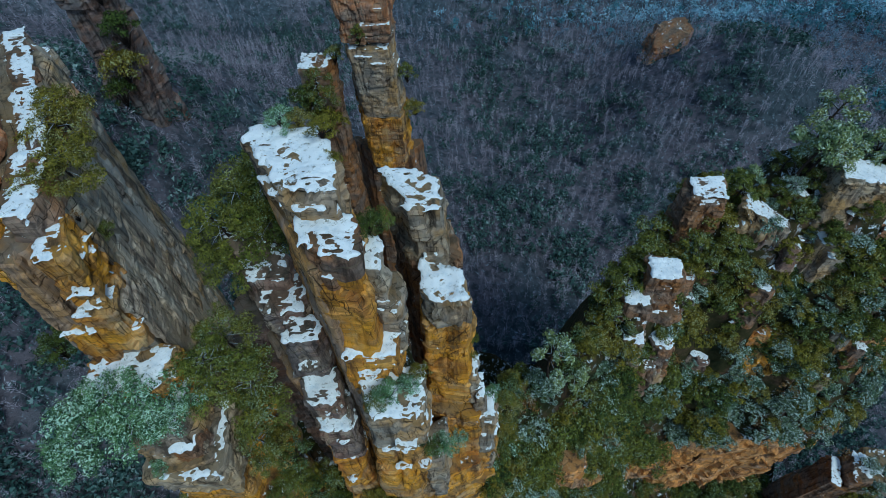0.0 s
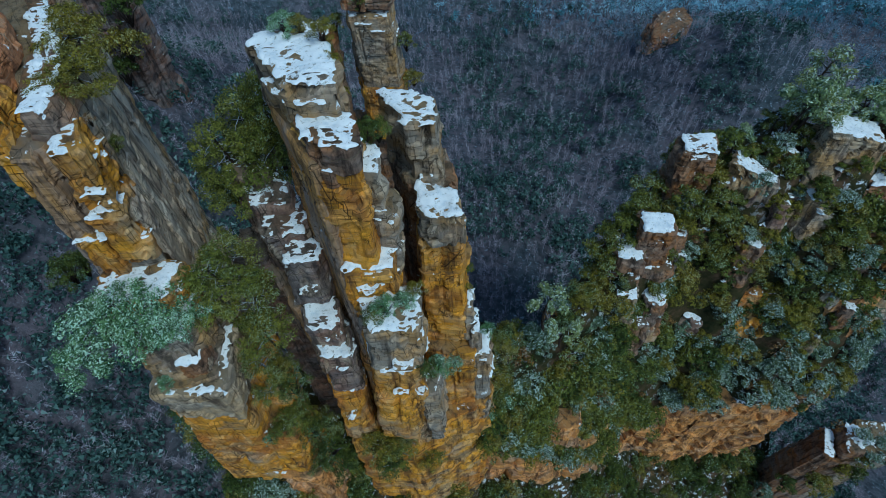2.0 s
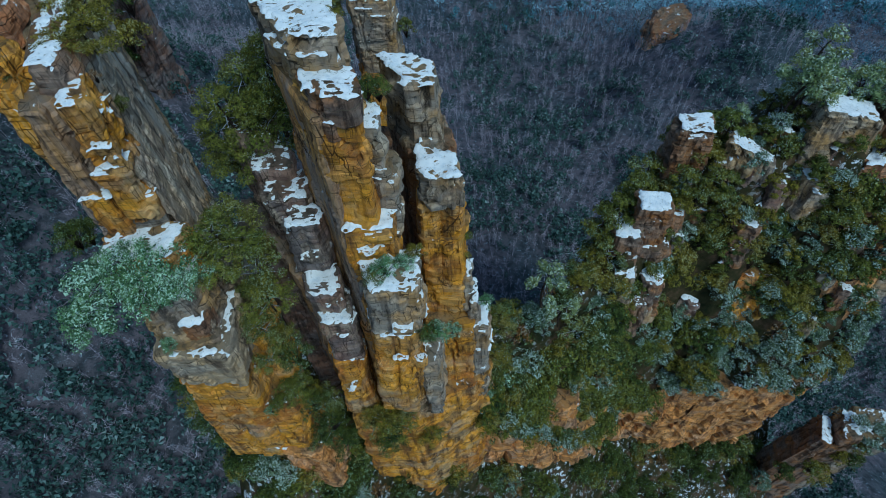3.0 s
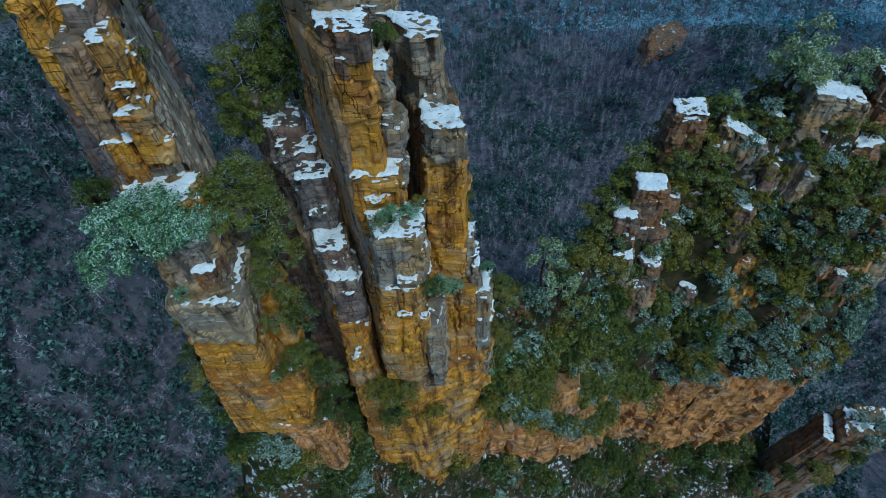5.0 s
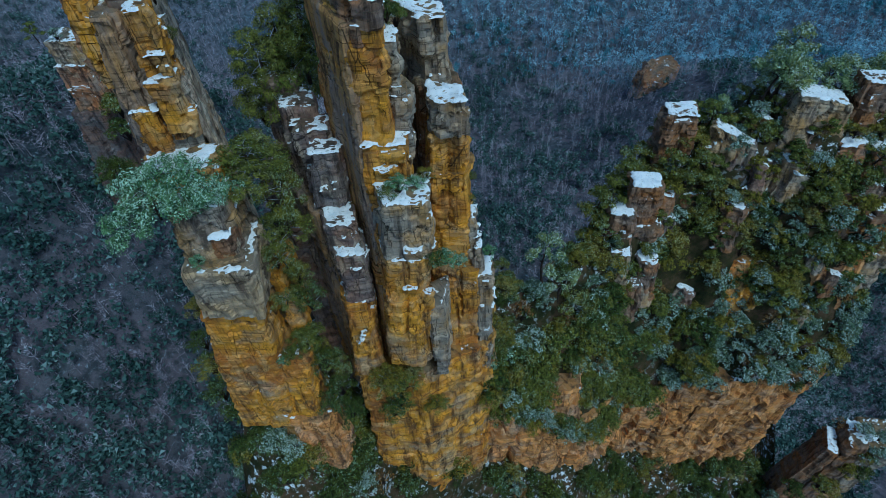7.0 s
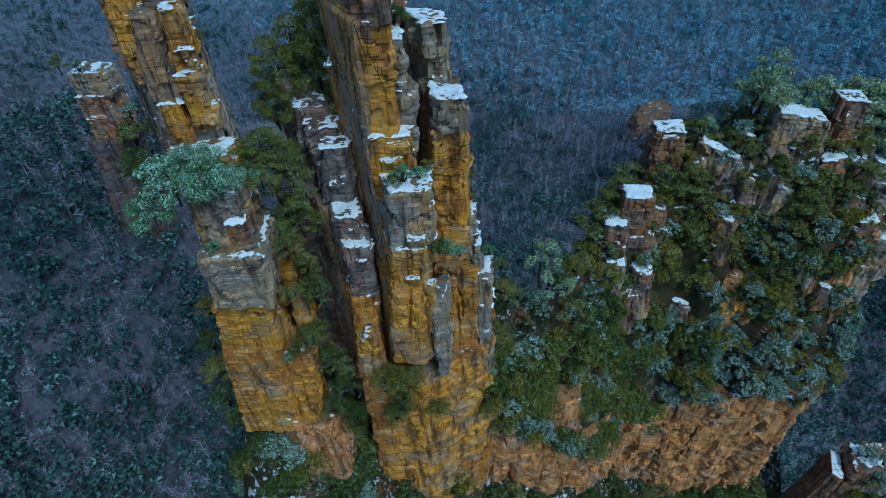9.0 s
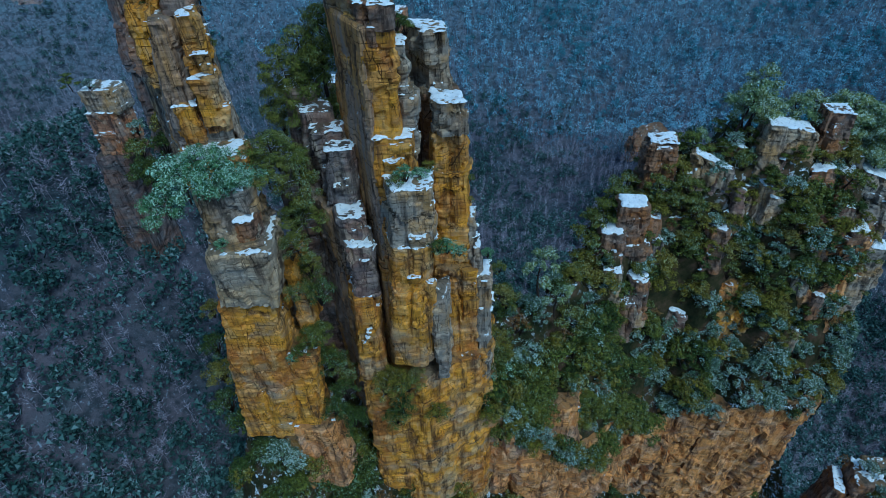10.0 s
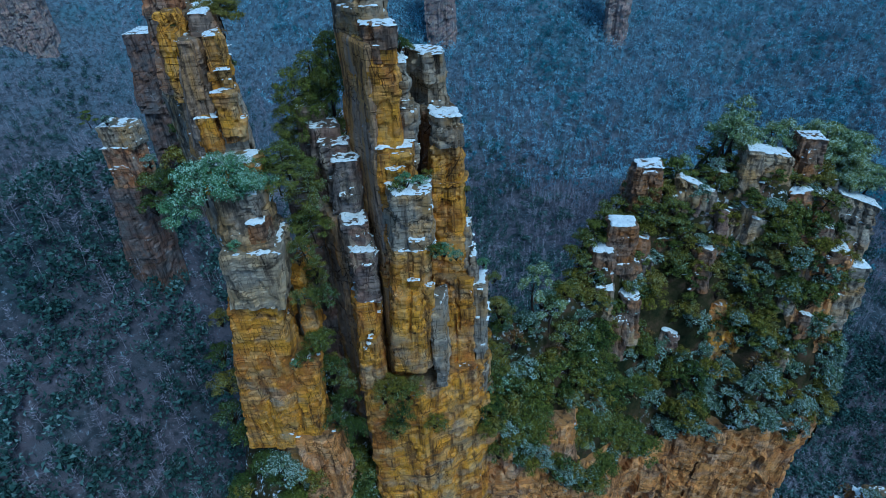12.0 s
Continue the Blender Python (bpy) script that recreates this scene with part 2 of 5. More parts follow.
def woods_material(name, stops, fleck=0.75):
    m, n, l, b = material(name, 0.95, 0.05)
    g = n.new("ShaderNodeNewGeometry")
    patch = noise_node(n, l, coords(n, l, (0.02, 0.02, 0.02)), 1.0, 4, 0.6)
    f = math_node(n, l, "ADD", math_node(n, l, "MULTIPLY", g.outputs["Random Per Island"], fleck), math_node(n, l, "MULTIPLY_ADD", patch, 0.9, 0.045 - 0.5 * fleck))
    l.new(ramp(n, l, f, stops), b.inputs["Base Color"])
    return m


TWIGS = woods_material("bare_twigs", [(0.1, (0.075, 0.077, 0.098)), (0.42, (0.3, 0.275, 0.335)), (0.7, (0.45, 0.42, 0.5)), (0.98, (0.52, 0.56, 0.62))])
# far trees: distance haze is put into the colours, bluer and paler
FAR_TWIGS = woods_material("hazed_twigs", [(0.1, (0.08, 0.12, 0.165)), (0.45, (0.165, 0.225, 0.31)), (0.75, (0.25, 0.345, 0.44)), (0.92, (0.42, 0.56, 0.66))], 0.5)
HAZE_TWIGS = woods_material("pale_haze_twigs", [(0.1, (0.2, 0.37, 0.5)), (0.45, (0.3, 0.51, 0.64)), (0.75, (0.42, 0.64, 0.77)), (0.95, (0.6, 0.8, 0.89))], 0.4)
FAR_GREEN = woods_material("hazed_evergreen", [(0.1, (0.05, 0.14, 0.18)), (0.5, (0.1, 0.25, 0.31)), (0.8, (0.19, 0.38, 0.45)), (0.95, (0.4, 0.58, 0.64))], 0.4)
EVERGREEN = woods_material("dark_evergreen", [(0.1, (0.025, 0.05, 0.048)), (0.5, (0.06, 0.11, 0.1)), (0.8, (0.11, 0.175, 0.165)), (0.95, (0.28, 0.38, 0.38))])


def ground_material(name, dark, brown, moss, snow):
    m, n, l, b = material(name, 0.95, 0.05)
    a = noise_node(n, l, coords(n, l, (0.012, 0.012, 0.012)), 1.0, 5, 0.6)
    c = ramp(n, l, a, [(0.38, dark), (0.55, brown), (0.7, moss)])
    f = noise_node(n, l, coords(n, l, (0.5, 0.5, 0.5)), 1.0, 8, 0.8)
    # undergrowth in clumps, and flecks of snow
    under = noise_node(n, l, coords(n, l, (0.22, 0.22, 0.22)), 1.0, 6, 0.7)
    c = mix(n, l, ramp(n, l, under, [(0.4, (0.75, 0.75, 0.75)), (0.56, (0, 0, 0))]), c, (0.02, 0.032, 0.04))
    c = mix(n, l, ramp(n, l, f, [(0.57, (0, 0, 0)), (0.66, (1, 1, 1))]), c, snow)
    # far ground turns blue along Y: distance haze put into its colour
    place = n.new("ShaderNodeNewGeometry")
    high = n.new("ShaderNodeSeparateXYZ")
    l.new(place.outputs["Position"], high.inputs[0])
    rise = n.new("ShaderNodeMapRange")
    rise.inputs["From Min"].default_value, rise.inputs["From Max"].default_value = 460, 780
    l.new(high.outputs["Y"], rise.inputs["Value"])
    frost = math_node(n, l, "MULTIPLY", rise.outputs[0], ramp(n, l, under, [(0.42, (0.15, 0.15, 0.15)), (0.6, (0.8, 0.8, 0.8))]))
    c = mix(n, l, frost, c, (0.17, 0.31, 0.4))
    l.new(c, b.inputs["Base Color"])
    bump = n.new("ShaderNodeBump")
    bump.inputs["Strength"].default_value, bump.inputs["Distance"].default_value = 0.8, 0.8
    l.new(f, bump.inputs["Height"])
    l.new(bump.outputs[0], b.inputs["Normal"])
    return m


def slope_material():
    """Soil, moss and litter on the steep ledges."""
    m, n, l, b = material("mossy_soil", 0.95, 0.05)
    a = noise_node(n, l, coords(n, l, (0.25, 0.25, 0.25)), 1.0, 6, 0.65)
    c = ramp(n, l, a, [(0.35, (0.02, 0.026, 0.012)), (0.5, (0.05, 0.045, 0.02)), (0.62, (0.10, 0.065, 0.04)), (0.75, (0.16, 0.1, 0.06))])
    f = noise_node(n, l, coords(n, l, (0.7, 0.7, 0.7)), 1.0, 8, 0.75)
    hold = math_node(n, l, "MULTIPLY", upward(n, l, 0.3, 0.6), ramp(n, l, f, [(0.55, (0, 0, 0)), (0.585, (1, 1, 1))]))
    c = mix(n, l, hold, c, (0.7, 0.76, 0.82))
    l.new(c, b.inputs["Base Color"])
    bump = n.new("ShaderNodeBump")
    bump.inputs["Strength"].default_value, bump.inputs["Distance"].default_value = 0.9, 0.5
    l.new(f, bump.inputs["Height"])
    l.new(bump.outputs[0], b.inputs["Normal"])
    return m


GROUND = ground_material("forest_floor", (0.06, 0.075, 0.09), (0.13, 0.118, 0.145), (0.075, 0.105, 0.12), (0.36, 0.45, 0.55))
SLOPE = slope_material()


# ---- builders ----
def mesh_of(name, verts, faces, mat, smooth=False):
    me = bpy.data.meshes.new(name)
    me.from_pydata(verts, [], faces)
    me.materials.append(mat)
    if smooth:
        me.polygons.foreach_set("use_smooth", [True] * len(me.polygons))
    me.update()
    return me


def part(name, me, parent, label=""):
    ob = new(name, me)
    ob.parent = parent
    if label:
        ob["label"] = label
    return ob


def thing(name, x, y, z, label, category, group="", kind=""):
    return tagged(new(name), label, category, group, kind) if not (x or y or z) else tagged(place_empty(name, x, y, z), label, category, group, kind)


def place_empty(name, x, y, z):
    ob = new(name)
    ob.location = (x, y, z)
    return ob


def resample(pts, n, cut):
    """n points along a closed outline whose corners are cut by that many metres."""
    out = []
    k = len(pts)
    for i in range(k):
        p, a, b = Vector(pts[i]), Vector(pts[i - 1]), Vector(pts[(i + 1) % k])
        for q in (a, b):
            d = (q - p).length
            out.append(p + (q - p) * min(0.35, cut / d))
    seg = [(out[i], out[(i + 1) % len(out)]) for i in range(len(out))]
    total = sum((b - a).length for a, b in seg)
    res, i, run = [], 0, 0.0
    for j in range(n):
        s = total * j / n
        while run + (seg[i][1] - seg[i][0]).length < s and i < len(seg) - 1:
            run += (seg[i][1] - seg[i][0]).length
            i += 1
        a, b = seg[i]
        res.append(a + (b - a) * ((s - run) / max(1e-6, (b - a).length)))
    return res


def perimeter(pts):
    return sum((Vector(pts[i]) - Vector(pts[i - 1])).length for i in range(len(pts)))


def ccw(pts):
    area = sum(pts[i - 1][0] * pts[i][1] - pts[i][0] * pts[i - 1][1] for i in range(len(pts)))
    return list(pts) if area > 0 else list(reversed(pts))


SEED = [0]


def rock_mesh(name, top, z1, z0, mat, bottom=None, step=0.36, amp=1.0, cut=0.22, slope=(0, 0), cleft=1.0):
    """A block of bedded sandstone: top and bottom outlines, beds that stand proud or back, upright joints, rough faces."""
    SEED[0] += 1
    rng = random.Random(SEED[0] * 7 + 3)
    flip = ccw(top) != list(top)
    bottom = bottom or top
    if flip:
        top, bottom = list(reversed(top)), list(reversed(bottom))
    n = max(20, int(perimeter(top) / step))
    a, b = resample(top, n, cut), resample(bottom, n, cut)
    cx, cy = sum(p.x for p in a) / n, sum(p.y for p in a) / n
    # beds, and the levels of the mesh between them
    beds, z = [], z0
    while z < z1 - 0.3:
        h = rng.choice((0.7, 1.2, 1.8, 2.6, 3.6, 5.0)) * max(1.0, step / 0.6)
        if z + h > z1 - 0.7:
            h = z1 - z
        beds.append((z, z + h, (rng.gauss(0, 0.06) if rng.random() < 0.7 else rng.gauss(0, 0.3)) * amp, rng.random() < (0.35 if cleft == 1 else 0.08)))
        z += h
    levels = []
    for bed in beds:
        k = max(1, round((bed[1] - bed[0]) / (step * 0.9)))
        for q in range(k + 1):
            levels.append((bed[0] + 0.02 + (bed[1] - bed[0] - 0.04) * q / k, bed, q in (0, k)))
        if bed[3] and bed[1] < z1 - 0.1:
            # an open seam above the bed
            levels.append((bed[1] + 0.004, bed, 2))
    levels.reverse()
    rows = len(levels) - 1
    # long upright joints: place along the outline, width, depth, height range
    length = perimeter(top)
    joints = [(rng.uniform(0, n), rng.uniform(0.4, 1.0), rng.uniform(0.25, 0.7) * amp, rng.uniform(z0, z1), rng.uniform(0.2, 0.6) * (z1 - z0)) for _ in range(int(length / 4.5))]
    verts, off = [], Vector((SEED[0] * 13.7, 0, 0))
    scale = max(1.0, step / 0.6) * (1.9 if cleft > 1 else 1.0)
    for r, (zz, bed, rim) in enumerate(levels):
        f = (z1 - zz) / (z1 - z0)
        for i in range(n):
            p = a[i].lerp(b[i], f)
            t = (a[(i + 1) % n] - a[i - 1]).normalized()
            nx, ny = t.y, -t.x
            w = Vector((p.x, p.y, zz)) / scale
            bent = w + 0.35 * noise.noise_vector(w * 0.5 + off)
            d = bed[2] * (0.6 + 0.8 * noise.noise(Vector((p.x * 0.2, p.y * 0.2, bed[0]))))
            # large blocks: each stands out or back and has a face of its own tilt
            lean = (bent.x * 0.75 + bent.y * 0.3) * (cleft - 1) * 0.45
            q = Vector((bent.x / 2.6, bent.y / 2.6, (bent.z + lean) / (5.0 + 2.0 * (cleft - 1)))) + off
            ds, ps = noise.voronoi(q)
            h = noise.cell(ps[0] * 7.31), noise.cell(ps[0] * 3.17 + off), noise.cell(ps[0] * 5.77 - off)
            rel_ = q - ps[0]
            d += amp * (0.32 * h[0] + (0.22 if cleft == 1 else 0.5) * h[1] * (rel_.x + rel_.y) + (0.2 if cleft == 1 else 0.6) * h[2] * rel_.z)
            if ds[1] - ds[0] < 0.05 and h[2] > -0.2:
                d -= (0.12 + 0.3 * max(0.0, h[1])) * amp
            # small squared blocks, a few of them broken out or standing proud
            row = math.floor((bent.z + lean) / 1.15 + SEED[0] * 0.37)
            col = math.floor((i * length / n / scale + 3.0 * noise.cell(Vector((row + 0.5, SEED[0] + 0.5, 2.5)))) / 1.7)
            h = noise.cell(Vector((row + 0.5, col + 0.5, SEED[0] + 0.5)))
            d += amp * (0.09 * h - (0.3 if h > 0.72 else 0.0) + (0.24 if h < -0.8 else 0.0))
            d += 0.25 * amp * noise.noise(w * 0.2 + off) + 0.05 * amp * noise.noise(w * 2.3 + off)
            if rim == 2:
                d -= 0.2 * min(1.5, amp) * (0.6 + 0.6 * noise.noise(Vector((p.x * 0.5, p.y * 0.5, zz))))
            elif rim:
                d -= 0.03 * amp
            for j, wid, dep, zc, zh in joints:
                k = abs((i - j + n / 2 + 0.8 * noise.noise(Vector((zz * 0.4, j, 0)))) % n - n / 2)
                if k < wid + 0.5 and abs(zz - zc) < zh:
                    d -= dep * max(0.0, 1 - k / (wid + 0.5))
            if r == 0:
                d -= 0.15
            tz = slope[0] * (p.x - cx) + slope[1] * (p.y - cy)
            verts.append((p.x + nx * d, p.y + ny * d, zz + tz * (1 - f) + 0.12 * noise.noise(Vector((p.x * 0.4, p.y * 0.4, bed[0])))))
    faces = []
    for r in range(rows):
        for i in range(n):
            j = (i + 1) % n
            faces.append((r * n + j, r * n + i, (r + 1) * n + i, (r + 1) * n + j))
    # top: rings to the middle
    last = 0
    for k, s in enumerate((0.85, 0.6, 0.3)):
        base = len(verts)
        for i in range(n):
            x, y = cx + (verts[i][0] - cx) * s, cy + (verts[i][1] - cy) * s
            tz = slope[0] * (x - cx) + slope[1] * (y - cy)
            verts.append((x, y, z1 + tz + 0.14 + 0.25 * noise.noise(Vector((x * 0.5, y * 0.5, 3)))))
        for i in range(n):
            j = (i + 1) % n
            faces.append((last + i, last + j, base + j, base + i))
        last = base
    verts.append((cx, cy, z1 + 0.15))
    c = len(verts) - 1
    for i in range(n):
        faces.append((last + i, last + (i + 1) % n, c))
    faces.append(tuple(range(rows * n, rows * n + n))[::-1][::1])
    return mesh_of(name, verts, faces, mat)


def inside(x, y, pts):
    """How far inside a closed outline a place lies (minus: outside)."""
    best, odd = 1e9, False
    for i in range(len(pts)):
        (x1, y1), (x2, y2) = pts[i - 1], pts[i]
        dx, dy = x2 - x1, y2 - y1
        t = max(0, min(1, ((x - x1) * dx + (y - y1) * dy) / max(1e-9, dx * dx + dy * dy)))
        best = min(best, math.hypot(x - x1 - t * dx, y - y1 - t * dy))
        if (y1 > y) != (y2 > y) and x < x1 + (y - y1) / (y2 - y1) * dx:
            odd = not odd
    return best if odd else -best


def snow_mesh(name, top, z1, cover=0.7, thick=0.3, grid=0.2, slope=(0, 0)):
    """A pad of snow on a ledge, thin at its ragged rim, broken where rock or grass comes through."""
    SEED[0] += 1
    off = Vector((SEED[0] * 5.1, 2.7, 0))
    xs, ys = [p[0] for p in top], [p[1] for p in top]
    cx, cy = sum(xs) / len(xs), sum(ys) / len(ys)
    x0, y0 = min(xs) - 0.4, min(ys) - 0.4
    nx, ny = int((max(xs) + 0.4 - x0) / grid) + 1, int((max(ys) + 0.4 - y0) / grid) + 1
    field = {}
    for i in range(nx + 1):
        for j in range(ny + 1):
            x, y = x0 + i * grid, y0 + j * grid
            d = inside(x, y, top) + 0.5 * noise.noise(Vector((x * 0.8, y * 0.8, 7)) + off) + 0.42 * noise.noise(Vector((x * 2.3, y * 2.3, 7)) + off) - 0.12
            k = 0.5 + 0.6 * noise.noise(Vector((x * 0.3, y * 0.3, 1)) + off) + 0.3 * noise.noise(Vector((x * 1.1, y * 1.1, 4)) + off) + 0.36 * noise.noise(Vector((x * 1.4, y * 4.2, 4)) + off)
            field[i, j] = min(1.0, (k - (1 - cover)) * 2.2, d * 2.5)
    verts, faces, index = [], [], {}
    def vert(i, j):
        if (i, j) not in index:
            h, x, y = field[i, j], x0 + i * grid, y0 + j * grid
            if h <= 0:
                # draw the rim in to where the snow ends
                ends = []
                for a in (-1, 0, 1):
                    for b in (-1, 0, 1):
                        g = field.get((i + a, j + b), -1)
                        if g > 0:
                            t = g / (g - h)
                            ends.append((x + a * grid * (1 - t), y + b * grid * (1 - t)))
                x, y = sum(e[0] for e in ends) / len(ends), sum(e[1] for e in ends) / len(ends)
            tz = slope[0] * (x - cx) + slope[1] * (y - cy)
            lie = 0.25 * noise.noise(Vector((x * 0.5, y * 0.5, 3)))
            rise = thick * 0.6 * h ** 0.6 + 0.05 * noise.noise(Vector((x * 2, y * 2, 0))) + lie * min(1, h * 2) if h > 0 else -0.06
            index[i, j] = len(verts)
            verts.append((x, y, z1 + tz + 0.07 + rise))
        return index[i, j]
    for i in range(nx):
        for j in range(ny):
            q = ((i, j), (i + 1, j), (i + 1, j + 1), (i, j + 1))
            if sum(field[c] > 0 for c in q) >= 1:
                faces.append([vert(*c) for c in q])
    # one mesh for each patch that hangs together
    owner = list(range(len(verts)))
    def root(k):
        while owner[k] != k:
            owner[k] = owner[owner[k]]
            k = owner[k]
        return k
    for f in faces:
        for k in f[1:]:
            owner[root(k)] = root(f[0])
    patches = {}
    for f in faces:
        patches.setdefault(root(f[0]), []).append(f)
    out = []
    for group in patches.values():
        if len(group) < 9:
            continue
        used = sorted({k for f in group for k in f})
        at = {k: i for i, k in enumerate(used)}
        out.append(mesh_of(name, [verts[k] for k in used], [[at[k] for k in f] for f in group], SNOW, True))
    return out


LEDGE = random.Random(17)


def ledges(parent, top, z1, z0, mat, count):
    """Small snow-covered steps that stand out of a block's faces."""
    pts = ccw(top)
    sides = [(Vector(pts[k]), Vector(pts[(k + 1) % len(pts)])) for k in range(len(pts))]
    sides = [(a, b) for a, b in sides if (b - a).length > 1.2 and ((b - a).y / (b - a).length > 0.3 or -(b - a).x < 0 and abs((b - a).y) < 1.5 * abs((b - a).x))]
    for _ in range(count if sides else 0):
        a, b = LEDGE.choice(sides)
        f = LEDGE.uniform(0.0, 0.55)
        g = min(1.0, f + LEDGE.uniform(0.3, 0.6))
        p, q = a.lerp(b, f), a.lerp(b, g)
        t = (b - a).normalized()
        out = Vector((t.y, -t.x)) * LEDGE.uniform(0.35, 0.85)
        z = LEDGE.uniform(max(z0 + 0.5, z1 - 9), z1 - 0.6)
        ring = [(v.x, v.y) for v in (p - out * 1.2, p + out * LEDGE.uniform(0.6, 1.0), p.lerp(q, 0.5) + out * 1.1, q + out * LEDGE.uniform(0.5, 1.0), q - out * 1.2)]
        foot = [(v.x, v.y) for v in (p - out * 1.2, p + out * 0.2, p.lerp(q, 0.5) + out * 0.3, q + out * 0.2, q - out * 1.2)]
        part("ledge", rock_mesh("ledge", ring, z, z - LEDGE.uniform(0.8, 2.6), mat, foot, step=0.4, amp=0.5, cut=0.15), parent)
        for me in snow_mesh("snow_cap", ring, z, 0.85, 0.18):
            part("snow_cap", me, parent, "white snow lying on a rock ledge")


def block(parent, top, z1, z0, mat=None, bottom=None, snow=0.0, thick=0.3, slope=(0, 0), name="rock_block", label="", **more):
    if snow > 0.55 and not more.get("step") and slope == (0, 0):
        ledges(parent, top, z1, z0, mat or ROCK_YELLOW, 2 if z1 - z0 < 12 else 4)
    ob = part(name, rock_mesh(name, top, z1, z0, mat or ROCK_YELLOW, bottom, slope=slope, **more), parent, label)
    if snow:
        for me in snow_mesh("snow_cap", top, z1, snow, thick, slope=slope):
            part("snow_cap", me, parent, "white snow lying on a rock ledge")
    return ob


# ---- ground ----
def smooth(a, b, x):
    t = max(0.0, min(1.0, (x - a) / (b - a)))
    return t * t * (3 - 2 * t)


def along(x, xs, vs):
    for i in range(len(xs) - 1):
        if x <= xs[i + 1]:
            t = max(0.0, (x - xs[i]) / (xs[i + 1] - xs[i]))
            return vs[i] + (vs[i + 1] - vs[i]) * t
    return vs[-1]


def ground_height(x, y):
    z = along(y, (-4000, -300, 0, 100, 200, 300, 400, 480, 580, 720, 1100, 4000), (300, 0, -50, -50, -62, -82, -86, -92, -40, 62, 240, 700))
    z += 140 * math.exp(-((x + 170) ** 2 / 12800 + (y - 160) ** 2 / 33800))
    z += 88 * math.exp(-((x - 196) ** 2 + (y - 290) ** 2) / 7000)
    z -= 80 * math.exp(-((x - 270) ** 2 + (y - 130) ** 2) / 16200)
    z += 0.25 * max(0, -x - 260) + 0.25 * max(0, x - 420)
    z += 16 * noise.noise(Vector((x * 0.006, y * 0.006, 0))) + 5 * noise.noise(Vector((x * 0.02, y * 0.02, 5)))
    return z


def graded(lo, hi, fine, far):
    v, s = [lo], fine
    while v[-1] < hi:
        v.append(v[-1] + fine)
    while v[-1] < far:
        s *= 1.25
        v.append(v[-1] + s)
        v.insert(0, v[0] - s)
    return v


gx, gy = graded(-420, 560, 9, 4200), graded(-60, 980, 9, 4200)
gv = [(x, y, ground_height(x, y)) for y in gy for x in gx]
gf = [(j * len(gx) + i, j * len(gx) + i + 1, (j + 1) * len(gx) + i + 1, (j + 1) * len(gx) + i) for j in range(len(gy) - 1) for i in range(len(gx) - 1)]
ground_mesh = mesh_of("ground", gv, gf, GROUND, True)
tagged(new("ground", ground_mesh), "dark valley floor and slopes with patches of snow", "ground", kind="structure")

# ---- the four standing pillars ----
L = thing("sandstone_spire", -36, 26, 30, "tall layered sandstone pillar with snowy ledges and an orange lower face", "rock spire", "sandstone spires")
S = thing("sandstone_spire", -20, 28, 30, "narrow purple-grey sandstone fin with snow lying on its steps", "rock spire", "sandstone spires")
C = thing("sandstone_spire", -11, 26, 30, "tallest yellow sandstone pillar with a flat snow-covered top", "rock spire", "sandstone spires")
R = thing("sandstone_spire", -1, 29, 30, "stepped yellow-grey sandstone pillar with snow-capped blocks", "rock spire", "sandstone spires")


def rel(p, pts):
    return [(x - p.location.x, y - p.location.y) for x, y in pts]


def on(p, top, z1, z0, mat=None, bottom=None, **k):
    return block(p, rel(p, top), z1 - p.location.z, z0 - p.location.z, mat, rel(p, bottom) if bottom else None, **k)


# tallest pillar
on(C, [(-12.6, 25.5), (-8.4, 25.0), (-8.6, 28), (-11, 32), (-15.6, 32.6), (-16.6, 31)], 172.4, 167, ROCK_GREY, snow=0.8, thick=0.35)
on(C, [(-11.1, 22.3), (-8, 21.4), (-7.3, 21.9), (-8.0, 25.8), (-12.9, 26.0)], 169.4, 166.6, ROCK_BROWN, snow=0.72)
on(C, [(-11.0, 22.3), (-7.6, 21.8), (-7.8, 27.5), (-11, 31.6), (-15.8, 32.2), (-16.6, 31)], 167.5, 108, ROCK_YELLOW,
   [(-13.1, 22), (-8, 22), (-7.5, 28), (-11, 33), (-17.5, 33.5), (-18, 31)])
on(C, [(-8.6, 24.6), (-6.6, 24), (-6.4, 27), (-8, 28)], 164.3, 152, ROCK_GREY, snow=0.8)
on(C, [(-7.4, 23.9), (-5.9, 23.8), (-5.9, 28), (-7.3, 28)], 157.7, 150, ROCK_GREY, snow=0.7)
on(C, [(-11.5, 21.3), (-6.3, 21.5), (-6.2, 25), (-11, 26)], 153.6, 147, ROCK_YELLOW, snow=0.9)
on(C, [(-9.3, 17.3), (-4.1, 17.4), (-4.3, 23), (-11.4, 23)], 148.4, 139, ROCK_GREY, [(-9.9, 17.3), (-4.3, 17.4), (-4.3, 23), (-12, 23)], snow=0.75)
on(C, [(-10, 16.9), (-5.6, 16.5), (-4.4, 18.2), (-5, 24), (-12.2, 23)], 139.4, 113.5, ROCK_YELLOW, [(-12.4, 17.6), (-7, 17), (-5.6, 19), (-6, 24), (-13, 23)], snow=0.6)
on(C, [(-5.4, 18.6), (-3.2, 19), (-2.6, 25), (-5.5, 24)], 127, 108, ROCK_GREY, snow=0.4)
on(C, [(-18.6, 19), (-8, 18.6), (-3, 21.2), (3.4, 24.4), (5, 28), (5, 37), (-19, 38)], 108, 30, ROCK_YELLOW, [(-19.5, 17.5), (-8, 17), (-2, 20), (3.4, 23.6), (6, 28), (6, 38), (-22, 40)], step=0.55, amp=1.3)

